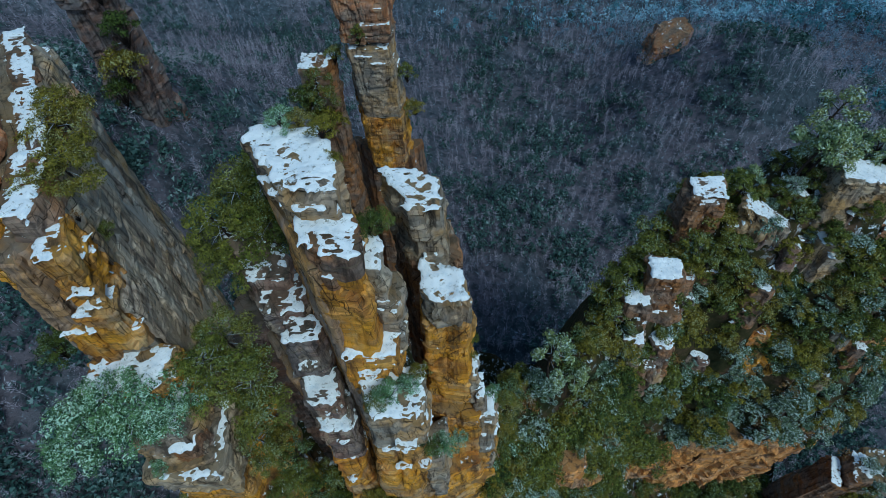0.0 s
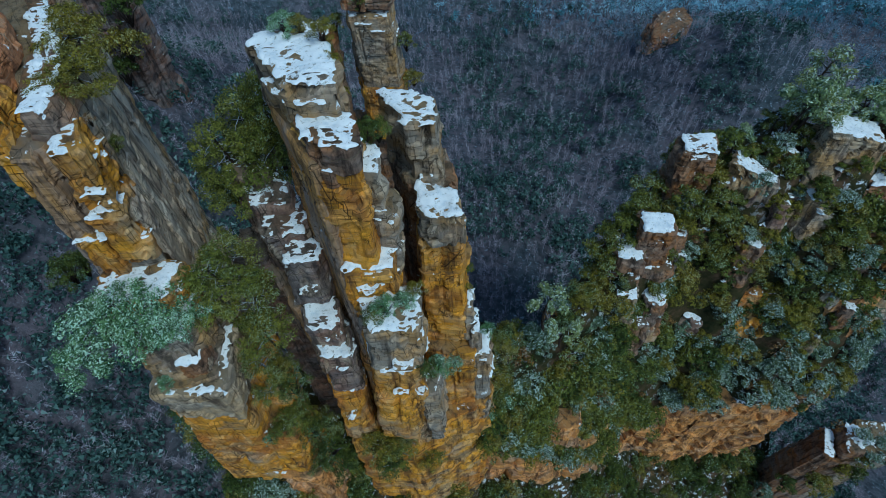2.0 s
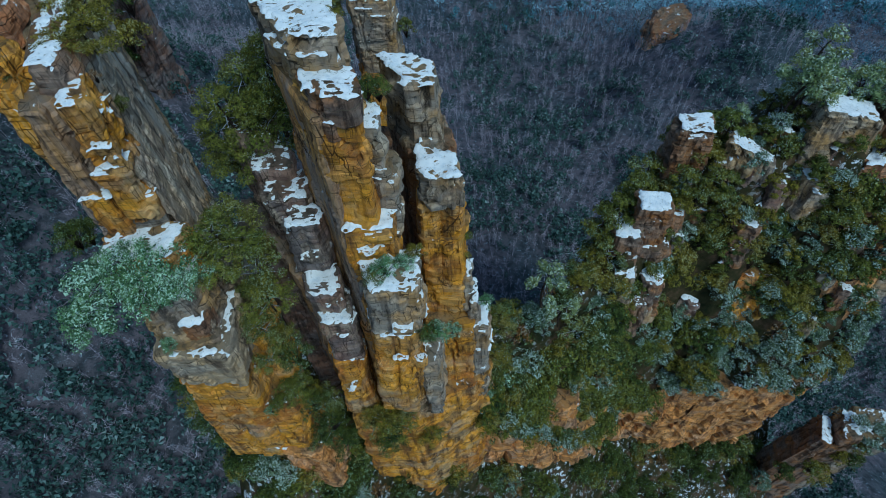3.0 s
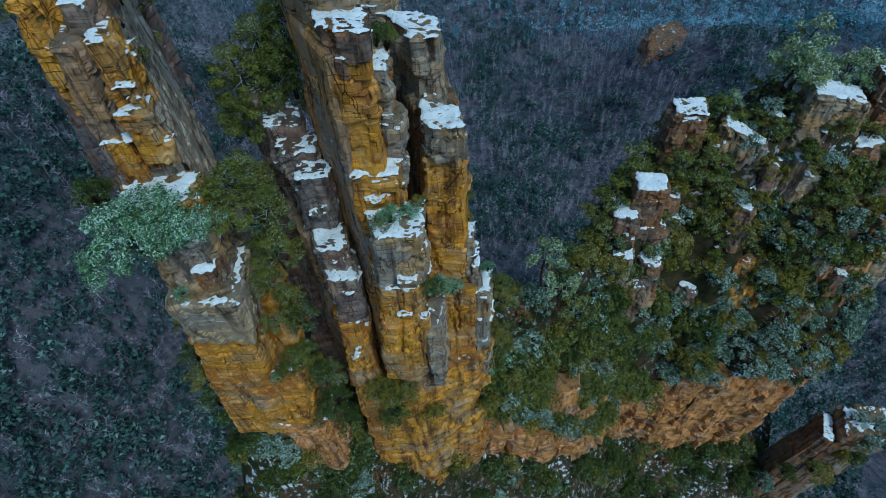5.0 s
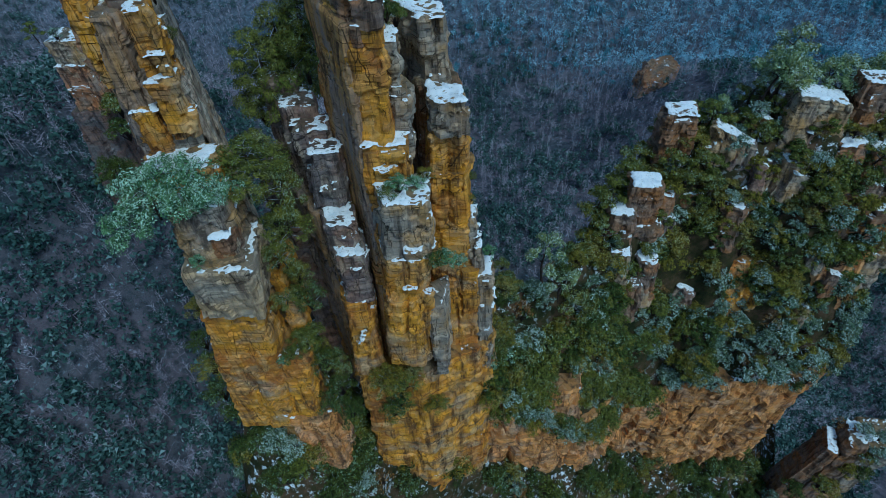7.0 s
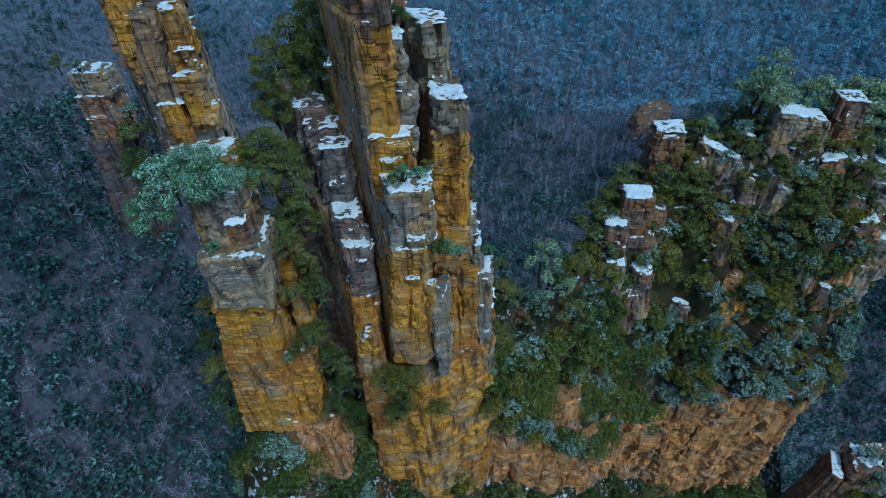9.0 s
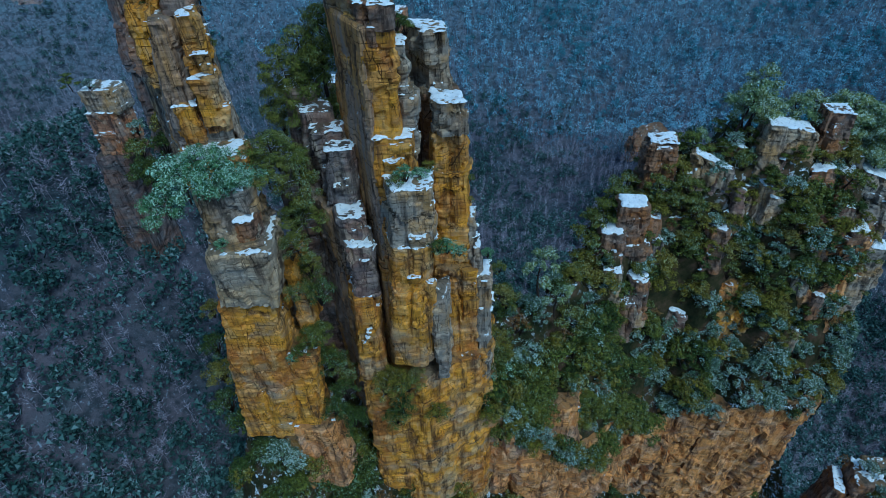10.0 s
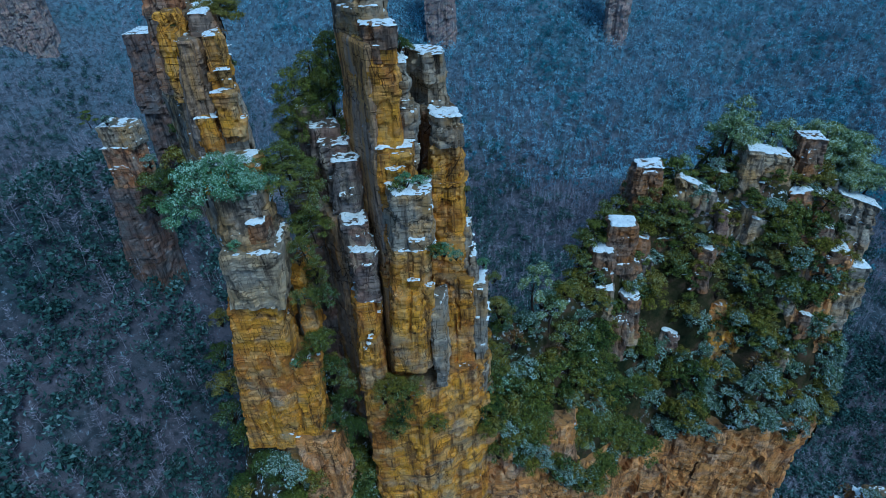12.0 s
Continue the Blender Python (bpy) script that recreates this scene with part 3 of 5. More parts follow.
on(C, [(-11.2, 21.9), (-10.4, 22.4), (-15.2, 32.2), (-16.9, 31.2)], 167.2, 109, ROCK_STREAKED, [(-13.3, 21.7), (-12.4, 22), (-16.8, 33.4), (-18.3, 31)], amp=0.5)

# stepped pillar
on(R, [(-4.6, 30.7), (-1.6, 31), (-1.9, 35), (-6, 36.5), (-8, 36.2)], 163.4, 154, ROCK_GREY, [(-4.6, 30.4), (-0.8, 30.6), (-1, 36), (-6, 37), (-8, 36)], snow=0.85)
on(R, [(-5.4, 31), (0, 31), (-1, 37), (-8, 37)], 155, 100, ROCK_BROWN)
on(R, [(-4.3, 27.5), (-3.0, 25.5), (0.4, 26), (0.2, 29.5), (-4.4, 31)], 156, 151.4, ROCK_GREY, snow=0.85)
on(R, [(-3.9, 26.3), (0.4, 26.2), (0.6, 30), (-4.4, 31)], 151.6, 127, ROCK_YELLOW, [(-5.2, 26.5), (1.0, 26), (1.5, 31), (-5.5, 32)])
on(R, [(0.5, 26), (1.6, 26), (1.8, 29), (0.5, 29)], 137.5, 120, ROCK_GREY, snow=0.7)
on(R, [(1.2, 25.4), (2.4, 25.4), (2.4, 29), (1.2, 29)], 132, 110, ROCK_GREY, snow=0.7)
on(R, [(1.8, 24.8), (4.0, 24.8), (4.2, 29), (1.8, 29)], 126.6, 96, ROCK_GREY, snow=0.9)
on(R, [(-5.3, 25.2), (-1, 24.4), (1.8, 24.6), (2.2, 31), (-6, 31)], 128, 97, ROCK_YELLOW)

# narrow fin
on(S, [(-18.6, 24.6), (-15.0, 25), (-14.8, 28), (-19.3, 28)], 150.3, 140, ROCK_PURPLE, [(-19.8, 24.6), (-15.7, 24.9), (-15.2, 30), (-20.4, 30)], snow=0.7)
on(S, [(-20.6, 27), (-16.3, 27.5), (-16.8, 31), (-21.7, 31)], 151.8, 130, ROCK_PURPLE, snow=0.6)
on(S, [(-22.6, 30), (-18.3, 30.5), (-18.8, 34), (-24, 34)], 153.4, 130, ROCK_PURPLE, snow=0.56)
on(S, [(-25.4, 33), (-20.8, 33.5), (-21.4, 38), (-25.6, 38)], 155.3, 130, ROCK_PURPLE, snow=0.6)
on(S, [(-18, 21.6), (-14.1, 21.2), (-15, 26), (-19.4, 26)], 141.4, 136, ROCK_PURPLE, snow=0.7)
on(S, [(-16.9, 19.3), (-13.4, 19.7), (-14, 25), (-18.6, 25)], 137.6, 128, ROCK_PURPLE, snow=0.85)
on(S, [(-17.3, 18.8), (-14.2, 19), (-14.4, 25), (-19, 25)], 128.2, 106, ROCK_YELLOW, [(-19.2, 19.6), (-14.4, 19.6), (-14.4, 25), (-20, 25)], snow=0.6)
on(S, [(-19.6, 24), (-15.6, 24.5), (-18, 33), (-25, 37.5), (-26, 33)], 141, 60, ROCK_STREAKED, step=0.6)

# pillar at the edge of the group
on(L, [(-31.7, 22.0), (-28.8, 22.4), (-30.8, 27), (-31.8, 27)], 169.0, 155, ROCK_YELLOW, [(-32.6, 22.2), (-28.9, 22.4), (-30.6, 27), (-32.4, 27)], snow=0.8)
on(L, [(-34.8, 22.2), (-32.6, 22.2), (-33.0, 28), (-40, 31)], 168.5, 150, ROCK_STREAKED, [(-36.4, 22.2), (-33.6, 22.2), (-33.6, 28), (-42, 31)], snow=0.3)
on(L, [(-33.6, 26.8), (-30.9, 26.6), (-36.2, 40), (-40.5, 47), (-45, 51), (-47.5, 44), (-44, 37)], 170.6, 130, ROCK_GREY, [(-33.6, 27.4), (-30.6, 26.6), (-35.6, 40), (-40, 47), (-46, 51), (-49, 44), (-46, 37)], snow=0.2, step=0.6)
on(L, [(-33.4, 24.4), (-30.9, 24.2), (-32, 30), (-34.6, 36), (-38.4, 42), (-43, 49.5), (-45, 48.8), (-39.8, 40), (-36.2, 33.4), (-34.4, 28.4)], 171.2, 168.5, ROCK_BROWN, snow=0.74, step=0.5)
on(L, [(-40.5, 29.8), (-36.4, 29), (-37.4, 33), (-39.5, 36.5), (-43, 36)], 173, 160, ROCK_RED, [(-42, 29), (-36.2, 28.4), (-37, 33), (-40, 38), (-45, 37)], snow=0.25, amp=1.4)
on(L, [(-37.4, 25), (-34.6, 24.4), (-35.4, 28.4), (-38.4, 29)], 171.4, 160, ROCK_YELLOW, [(-38.4, 24), (-34.4, 23.6), (-35.2, 28.6), (-39.4, 29)], amp=1.4)
on(L, [(-46.5, 40), (-42.4, 39), (-44.6, 44), (-48.4, 46)], 173.4, 160, ROCK_BROWN, snow=0.4, amp=1.5)
on(L, [(-32, 21.5), (-28.7, 21.9), (-30.3, 26), (-32, 26)], 162.2, 156, ROCK_YELLOW, snow=0.8)
on(L, [(-35.3, 21.5), (-32.4, 21.6), (-32.6, 26), (-36, 26)], 158.8, 150, ROCK_YELLOW, snow=0.8)
on(L, [(-35.3, 22.5), (-29.3, 23), (-36.2, 40), (-40.4, 47), (-46, 50), (-50, 44), (-47, 38)], 157, 60, ROCK_GREY, [(-38, 22.5), (-28, 23), (-35, 40), (-39.5, 47), (-44, 49), (-46, 43), (-44, 36)], step=0.7)
on(L, [(-33.6, 16.6), (-30.4, 15.6), (-27.4, 16.4), (-27.6, 23), (-36, 23)], 150, 142, ROCK_GREY, [(-33.8, 15.6), (-30.4, 14.8), (-26.6, 15.6), (-27, 23), (-37, 23)], snow=0.6, amp=1.3)
on(L, [(-35.6, 18.4), (-28.2, 18.8), (-27.8, 23), (-36.4, 24)], 153.4, 149, ROCK_YELLOW, snow=0.8, amp=1.2)
on(L, [(-29.6, 14.9), (-27.2, 15.4), (-26.8, 18.6), (-29.4, 18.6)], 146.4, 141, ROCK_BROWN, snow=0.75, slope=(-0.1, 0.3))
on(L, [(-33.4, 13.7), (-25.5, 13.6), (-26.5, 22), (-37, 23)], 142, 131, ROCK_TAN, [(-35.6, 14.6), (-27, 14.6), (-27, 22), (-38, 23)], snow=0.5)
on(L, [(-36.2, 15.6), (-27.8, 15.4), (-28, 22), (-38, 24)], 131.4, 95, ROCK_YELLOW, [(-42, 16.2), (-33, 16), (-30, 24), (-44, 26)])
on(L, [(-31, 16.2), (-24.6, 16.2), (-25, 22), (-31, 24)], 117.5, 97, ROCK_YELLOW, [(-33, 16.2), (-27.6, 16.2), (-27, 22), (-31, 24)], snow=0.3)
on(L, [(-27, 20), (-24.7, 20), (-24.7, 25), (-27, 26)], 136, 120, ROCK_YELLOW, snow=0.3)
on(L, [(-37, 18.5), (-27.5, 17.4), (-27, 26), (-42, 38)], 95, 40, ROCK_YELLOW, [(-39, 17), (-28, 16), (-27, 28), (-44, 40)], step=0.8, snow=0.4)

on(L, [(-32.6, 15.8), (-25.4, 15.4), (-24.4, 22), (-33, 24)], 98, 55, ROCK_CLIFF, [(-33.6, 14.6), (-24.6, 14), (-23.4, 22), (-34, 24)], amp=1.6, snow=0.4)
on(L, [(-29.5, 23.6), (-28.8, 23.3), (-32.7, 31.8), (-33.6, 31.6)], 161, 112, ROCK_SLAB, [(-28.6, 23.6), (-27.8, 23.3), (-31.8, 31.8), (-32.8, 31.6)], amp=0.5)
on(L, [(-33.2, 31), (-32.4, 31.2), (-36.4, 40.4), (-37.4, 40.2)], 168, 112, ROCK_SLAB, [(-32.2, 31), (-31.4, 31.2), (-35.4, 40.6), (-36.6, 40.4)], amp=0.6)

# back wall of the ravine, in dulled stone that stands in for deep shade
on(L, [(-28, 30), (-22.4, 31), (-24, 36), (-29, 36)], 143, 60, ROCK_MUTED, step=0.5)

# ---- rock ridge with woods ----
RX = (2, 14, 30, 45, 60, 80, 92, 100)


def ridge_front(x):
    return along(x, RX, (25, 27, 30, 40, 40, 40, 44, 52)) + 1.8 * noise.noise(Vector((x * 0.15, 3, 3)))


def ridge_height(x, y):
    """The steep wooded side of the ridge above its cliff."""
    lip = along(x, RX, (90, 80, 64, 60, 64, 64, 60, 40)) + 3.5 * noise.noise(Vector((x * 0.12, 7, 3)))
    top = along(x, RX, (106, 104, 110, 120, 123, 125, 116, 50))
    d = y - ridge_front(x)
    wide = along(x, RX, (9, 10, 18, 22, 22, 22, 14, 8))
    z = lip + (top - lip) * smooth(-2, wide, d) - 3.2 * max(0, d - wide - along(x, RX, (1, 1, 7, 11, 13, 13, 10, 4)))
    z += 5.0 * noise.noise(Vector((x * 0.09, y * 0.09, 1))) + 2.2 * noise.noise(Vector((x * 0.25, y * 0.25, 6))) + 0.8 * noise.noise(Vector((x * 0.8, y * 0.8, 6)))
    return z


xs = [2 + 0.75 * i for i in range(128)]
rv, rf, depth = [], [], 75
for x in xs:
    for j in range(depth):
        y = ridge_front(x) - 1.0 + 0.55 * j * (1 + j / 90)
        rv.append((x, y, ridge_height(x, y)))
for i in range(len(xs) - 1):
    for j in range(depth - 1):
        a = i * depth + j
        rf.append((a, a + depth, a + depth + 1, a + 1))
ridge = tagged(place_empty("rock_ridge", 55, 45, 0), "long rock ridge with an orange cliff below dense frosted shrubs", "rock ridge")
rv = [(x - 55, y - 45, z) for x, y, z in rv]
part("wooded_slope", mesh_of("wooded_slope", rv, rf, SLOPE, True), ridge, "steep mossy slope with snow patches")
on(ridge, [(2, 26), (14, 27.5), (24, 28.5), (26, 40), (2, 40)], 84, -40, ROCK_CLIFF, [(2, 22), (14, 24), (28, 26), (30, 40), (2, 40)], step=0.6, amp=2.8, cleft=2.4)
on(ridge, [(22, 29.5), (32, 31), (40, 38), (40, 46), (22, 44)], 68, -40, ROCK_CLIFF, [(22, 27), (34, 30), (44, 38), (44, 50), (22, 44)], step=0.6, amp=2.8, cleft=2.4)
on(ridge, [(38, 39.5), (52, 40), (66, 39), (66, 52), (38, 52)], 63, -40, ROCK_CLIFF, [(38, 41), (52, 44), (66, 44), (66, 58), (38, 58)], step=0.6, amp=2.8, cleft=2.4)
on(ridge, [(62, 39), (76, 39.5), (88, 40), (92, 44), (92, 58), (62, 58)], 66, -60, ROCK_CLIFF, [(62, 44), (76, 46), (90, 46), (97, 50), (97, 64), (62, 64)], step=0.6, amp=2.8, cleft=2.4)
on(ridge, [(79, 53), (86, 51.5), (92.4, 54), (93, 62), (79, 62)], 109, 84, ROCK_CLIFF, [(78, 49), (86, 47.5), (93.4, 51), (94, 62), (78, 62)], snow=0.4, amp=2.2, cleft=2.0)
on(ridge, [(70, 57), (79, 55), (80, 62), (70, 62)], 112, 92, ROCK_YELLOW, [(70, 52), (79, 50), (80, 60), (70, 60)], snow=0.3, amp=1.8)
on(ridge, [(56, 52), (66, 51), (67, 58), (56, 58)], 97, 78, ROCK_YELLOW, [(55, 47), (67, 46), (67, 56), (55, 56)], snow=0.3, amp=1.8)
on(ridge, [(32, 50), (37.5, 49.8), (38, 54), (32.5, 55)], 121, 94, ROCK_BROWN, [(30.5, 47.5), (39.5, 47), (40, 56), (30.5, 57)], amp=1.5, snow=0.95, thick=0.6)
on(ridge, [(28.4, 48.5), (33, 47.6), (33.4, 53), (29, 54)], 115.6, 94, ROCK_BROWN, [(26.5, 46), (34, 44.6), (34.4, 55), (26.5, 55)], amp=1.5, snow=0.9, thick=0.5)
on(ridge, [(34, 48.5), (39, 48), (39.5, 52), (34, 52)], 112, 92, ROCK_BROWN, snow=0.6)
on(ridge, [(39.6, 61), (45.4, 60.5), (46, 66), (40, 66)], 129, 110, ROCK_BROWN, [(38.5, 59), (47, 58.5), (47, 68), (39, 68)], amp=1.6, snow=0.7)
on(ridge, [(49, 60.5), (56, 57.5), (57, 60.5), (51, 65)], 125, 106, ROCK_GREY, [(48, 58.5), (57, 55), (59, 60), (49, 66)], amp=1.8, snow=0.7, slope=(-0.4, 0))
on(ridge, [(63.5, 62), (72.5, 60.5), (73.5, 66), (65, 68)], 131, 110, ROCK_GREY, [(61, 58), (75, 56.5), (76, 67), (62, 69)], amp=1.6, snow=0.85, slope=(-0.15, 0))
on(ridge, [(75, 62), (79, 61), (80, 66), (75, 67)], 134, 112, ROCK_BROWN, [(73.5, 59), (81, 58), (82, 67), (74, 68)], amp=1.6, snow=0.8)
on(ridge, [(84, 58), (92, 55), (94, 60), (86, 64)], 121, 98, ROCK_GREY, [(82, 54), (92, 51), (95, 62), (84, 66)], amp=1.8, snow=0.9, slope=(-0.3, 0))

rocks = random.Random(5)
LEDGE_PLANTS = []
for x, y, z in ((31, 46, 112), (37.5, 46.5, 109), (35, 45, 104), (46.5, 57.5, 117), (55.5, 54.5, 116), (66, 58, 124), (71, 57.5, 121), (75.5, 59.5, 127), (79, 58, 122), (85, 54, 115), (90, 52, 111), (81, 55, 116), (88, 51, 104)):
    w, d = rocks.uniform(1.6, 2.8), rocks.uniform(1.6, 2.4)
    ring = [(x + u * w + rocks.uniform(-0.5, 0.5), y + v * d + rocks.uniform(-0.4, 0.4)) for u, v in ((-1, -0.8), (0.1, -1.1), (1, -0.9), (1.1, 1), (-0.9, 1))]
    foot = [(x + (p - x) * 1.35, y + (q - y) * 1.35 - 0.5) for p, q in ring]
    z -= 3.5
    on(ridge, ring, z, z - 11, rocks.choice((ROCK_BROWN, ROCK_GREY, ROCK_RED)), foot, snow=rocks.uniform(0.5, 0.8), slope=(rocks.uniform(-0.25, 0.15), rocks.uniform(0, 0.2)), amp=1.4)
    LEDGE_PLANTS.append((x + rocks.uniform(-1.5, 1.5), y + rocks.uniform(-0.5, 1), z))
for k in range(46):
    x = rocks.uniform(34, 92)
    wide = along(x, RX, (9, 10, 18, 22, 22, 22, 14, 8))
    y = ridge_front(x) + rocks.uniform(8 if k < 20 else 0.75 * wide, wide + 6)
    z = ridge_height(x, y)
    w, d, h = rocks.uniform(0.8, 2.3), rocks.uniform(0.8, 2.2), rocks.uniform(0.2, 1.2)
    a = rocks.uniform(-0.5, 0.5)
    ring = [(x + u * w * math.cos(a) - v * d * math.sin(a) + rocks.uniform(-0.4, 0.4), y + u * w * math.sin(a) + v * d * math.cos(a) + rocks.uniform(-0.4, 0.4)) for u, v in ((-1, -1), (0.2, -1.2), (1, -0.8), (1, 0.9), (-0.8, 1))]
    foot = [(x + (a - x) * 1.5, y + (b - y) * 1.5) for a, b in ring]
    on(ridge, ring, z + h, z - 5, rocks.choice((ROCK_BROWN, ROCK_GREY, ROCK_PURPLE)), foot, snow=rocks.uniform(0.7, 0.95), slope=(rocks.uniform(-0.35, 0.2), rocks.uniform(-0.3, 0.1)))

# ---- outlying rocks ----
B = thing("sandstone_spire", -20, 108, 0, "layered orange sandstone pillar rising from the forest", "rock spire", "sandstone spires")
on(B, [(-25.5, 105), (-14, 104.5), (-13, 112), (-26, 114)], 144, 132, ROCK_RED, [(-24, 105), (-14.5, 104.5), (-14, 112), (-26, 114)], snow=0.6)
on(B, [(-23.6, 104.6), (-15, 104), (-14, 112), (-26, 114)], 131, 112, ROCK_GREY, [(-22.6, 104.6), (-14.2, 104), (-13, 112), (-26, 114)], snow=0.6)
on(B, [(-23.0, 104.4), (-14.6, 104), (-13, 112), (-26, 114)], 112, 95, ROCK_YELLOW)
on(B, [(-24, 107), (-13, 107), (-10, 114), (-30, 116)], 96, -60, ROCK_BROWN, [(-30, 104), (-8, 104), (-4, 122), (-36, 124)], step=1.0)
on(B, [(-36, 104), (-29.5, 104), (-28, 110), (-36, 110)], 127, 40, ROCK_BROWN, snow=0.7, step=0.8)
LL = thing("sandstone_spire", -112, 120, 20, "distant slender rock pillar with thin snowy ledges", "rock spire", "sandstone spires")
on(LL, [(-116, 117), (-106, 117), (-104, 124), (-115, 126)], 122, 114, ROCK_GREY, snow=0.6)
on(LL, [(-116.5, 116), (-107.5, 116), (-105, 124), (-116, 125)], 115, 100, ROCK_RED, snow=0.7)
on(LL, [(-119, 115.5), (-109, 115.5), (-106, 125), (-119, 126)], 100.5, 10, ROCK_MUTED, [(-137, 115), (-119, 115), (-114, 130), (-137, 132)], step=1.0)
LB = thing("sandstone_spire", -121, 174, 20, "reddish sandstone pillar with snowy top behind a larger one", "rock spire", "sandstone spires")
on(LB, [(-126, 168), (-116, 168), (-114, 180), (-126, 182)], 139, 108, ROCK_MUTED, [(-130, 168), (-117, 167), (-113, 180), (-130, 184)], snow=0.7, step=1.0, amp=1.6)
on(LB, [(-129, 169), (-117, 168), (-113, 180), (-130, 184)], 108.5, 20, ROCK_MUTED, [(-136, 166), (-120, 164), (-114, 184), (-140, 190)], step=1.4, amp=2.2)
FLAT = thing("rock_outcrop", -129, 178, 50, "flat grey boulder with a snowy rim among bare trees", "rock outcrop")
on(FLAT, [(-135, 173), (-124, 172), (-122, 180), (-129, 185), (-136, 182)], 64, 48, ROCK_PURPLE, snow=0.5, step=0.8)
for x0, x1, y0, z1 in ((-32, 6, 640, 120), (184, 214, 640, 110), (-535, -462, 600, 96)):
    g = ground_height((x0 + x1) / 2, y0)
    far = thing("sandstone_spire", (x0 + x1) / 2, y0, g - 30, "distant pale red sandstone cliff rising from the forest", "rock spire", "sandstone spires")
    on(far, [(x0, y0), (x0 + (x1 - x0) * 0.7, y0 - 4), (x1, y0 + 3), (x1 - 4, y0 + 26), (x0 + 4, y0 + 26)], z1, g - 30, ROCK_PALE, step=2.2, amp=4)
FR = thing("rock_outcrop", 152, 362, -90, "bare orange rock outcrop among the forest", "rock outcrop")
on(FR, [(140, 340), (157, 335), (167, 348), (163, 360), (143, 362)], -27, -95, ROCK_RED, [(126, 328), (152, 322), (172, 356), (126, 366)], step=1.5, amp=4, slope=(0.25, 0.25))
on(FR, [(133, 329), (147, 324), (154, 337), (136, 341)], -50, -95, ROCK_RED, [(128, 324), (150, 318), (158, 338), (132, 344)], step=1.5, amp=3)
KR = thing("rock_outcrop", 114, 42, -60, "low rock outcrop with a slanting snowy slab", "rock outcrop")
on(KR, [(108, 38.5), (111, 37), (114.5, 45.5), (112, 47)], 23, -70, ROCK_BROWN, [(98, 34), (112, 33), (116, 46), (100, 48)], snow=0.85, slope=(-0.3, 0), step=0.7)
on(KR, [(113, 38), (118, 37), (121, 45), (116, 47)], 27, -70, ROCK_BROWN, [(112, 34), (124, 33), (128, 48), (113, 49)], snow=0.6, step=0.8)
on(KR, [(119, 37), (127, 36), (130, 47), (121, 48)], 25, -70, ROCK_GREY, snow=0.45, step=0.8)

# ---- slope below the cliffs ----
FX = (-64, -48, -40, -20, 0, 12, 28, 45, 58, 92, 112)


def apron_height(x, y):
    foot = along(x, FX, (26, 22, 21, 20, 24, 26, 29, 38, 43, 46, 50))
    z = along(x, FX, (60, 84, 86, 76, 56, 45, 38, 20, 8, 4, -20))
    d = foot - y
    z += -1.15 * d if d > 0 else min(10, -0.7 * d)
    z -= 1.8 * max(0, -47 - x)
    return z + 4.0 * noise.noise(Vector((x * 0.1, y * 0.1, 11))) + 1.6 * noise.noise(Vector((x * 0.35, y * 0.35, 3)))


av = [(-66 + 1.2 * i, -30 + 1.2 * j, apron_height(-66 + 1.2 * i, -30 + 1.2 * j)) for i in range(152) for j in range(80)]
af = [(i * 80 + j, i * 80 + 80 + j, i * 80 + 81 + j, i * 80 + j + 1) for i in range(151) for j in range(79)]
tagged(new("slope_ground", mesh_of("slope_ground", av, af, SLOPE, True)), "steep mossy scree slope with shrubs below the cliffs", "slope", kind="structure")


# ---- trees and shrubs ----
def tube(verts, faces, pts, radii, sides=6):
    """A tapered limb through the points."""
    base = len(verts)
    for k, (p, r) in enumerate(zip(pts, radii)):
        d = (pts[min(k + 1, len(pts) - 1)] - pts[max(k - 1, 0)]).normalized()
        u = d.orthogonal().normalized()
        v = d.cross(u)
        for s in range(sides):
            a = 2 * math.pi * s / sides
            verts.append(p + (u * math.cos(a) + v * math.sin(a)) * r)
    for k in range(len(pts) - 1):
        for s in range(sides):
            t = (s + 1) % sides
            faces.append((base + k * sides + s, base + k * sides + t, base + (k + 1) * sides + t, base + (k + 1) * sides + s))
    faces.append(tuple(base + s for s in range(sides))[::-1])
    faces.append(tuple(base + (len(pts) - 1) * sides + s for s in range(sides)))


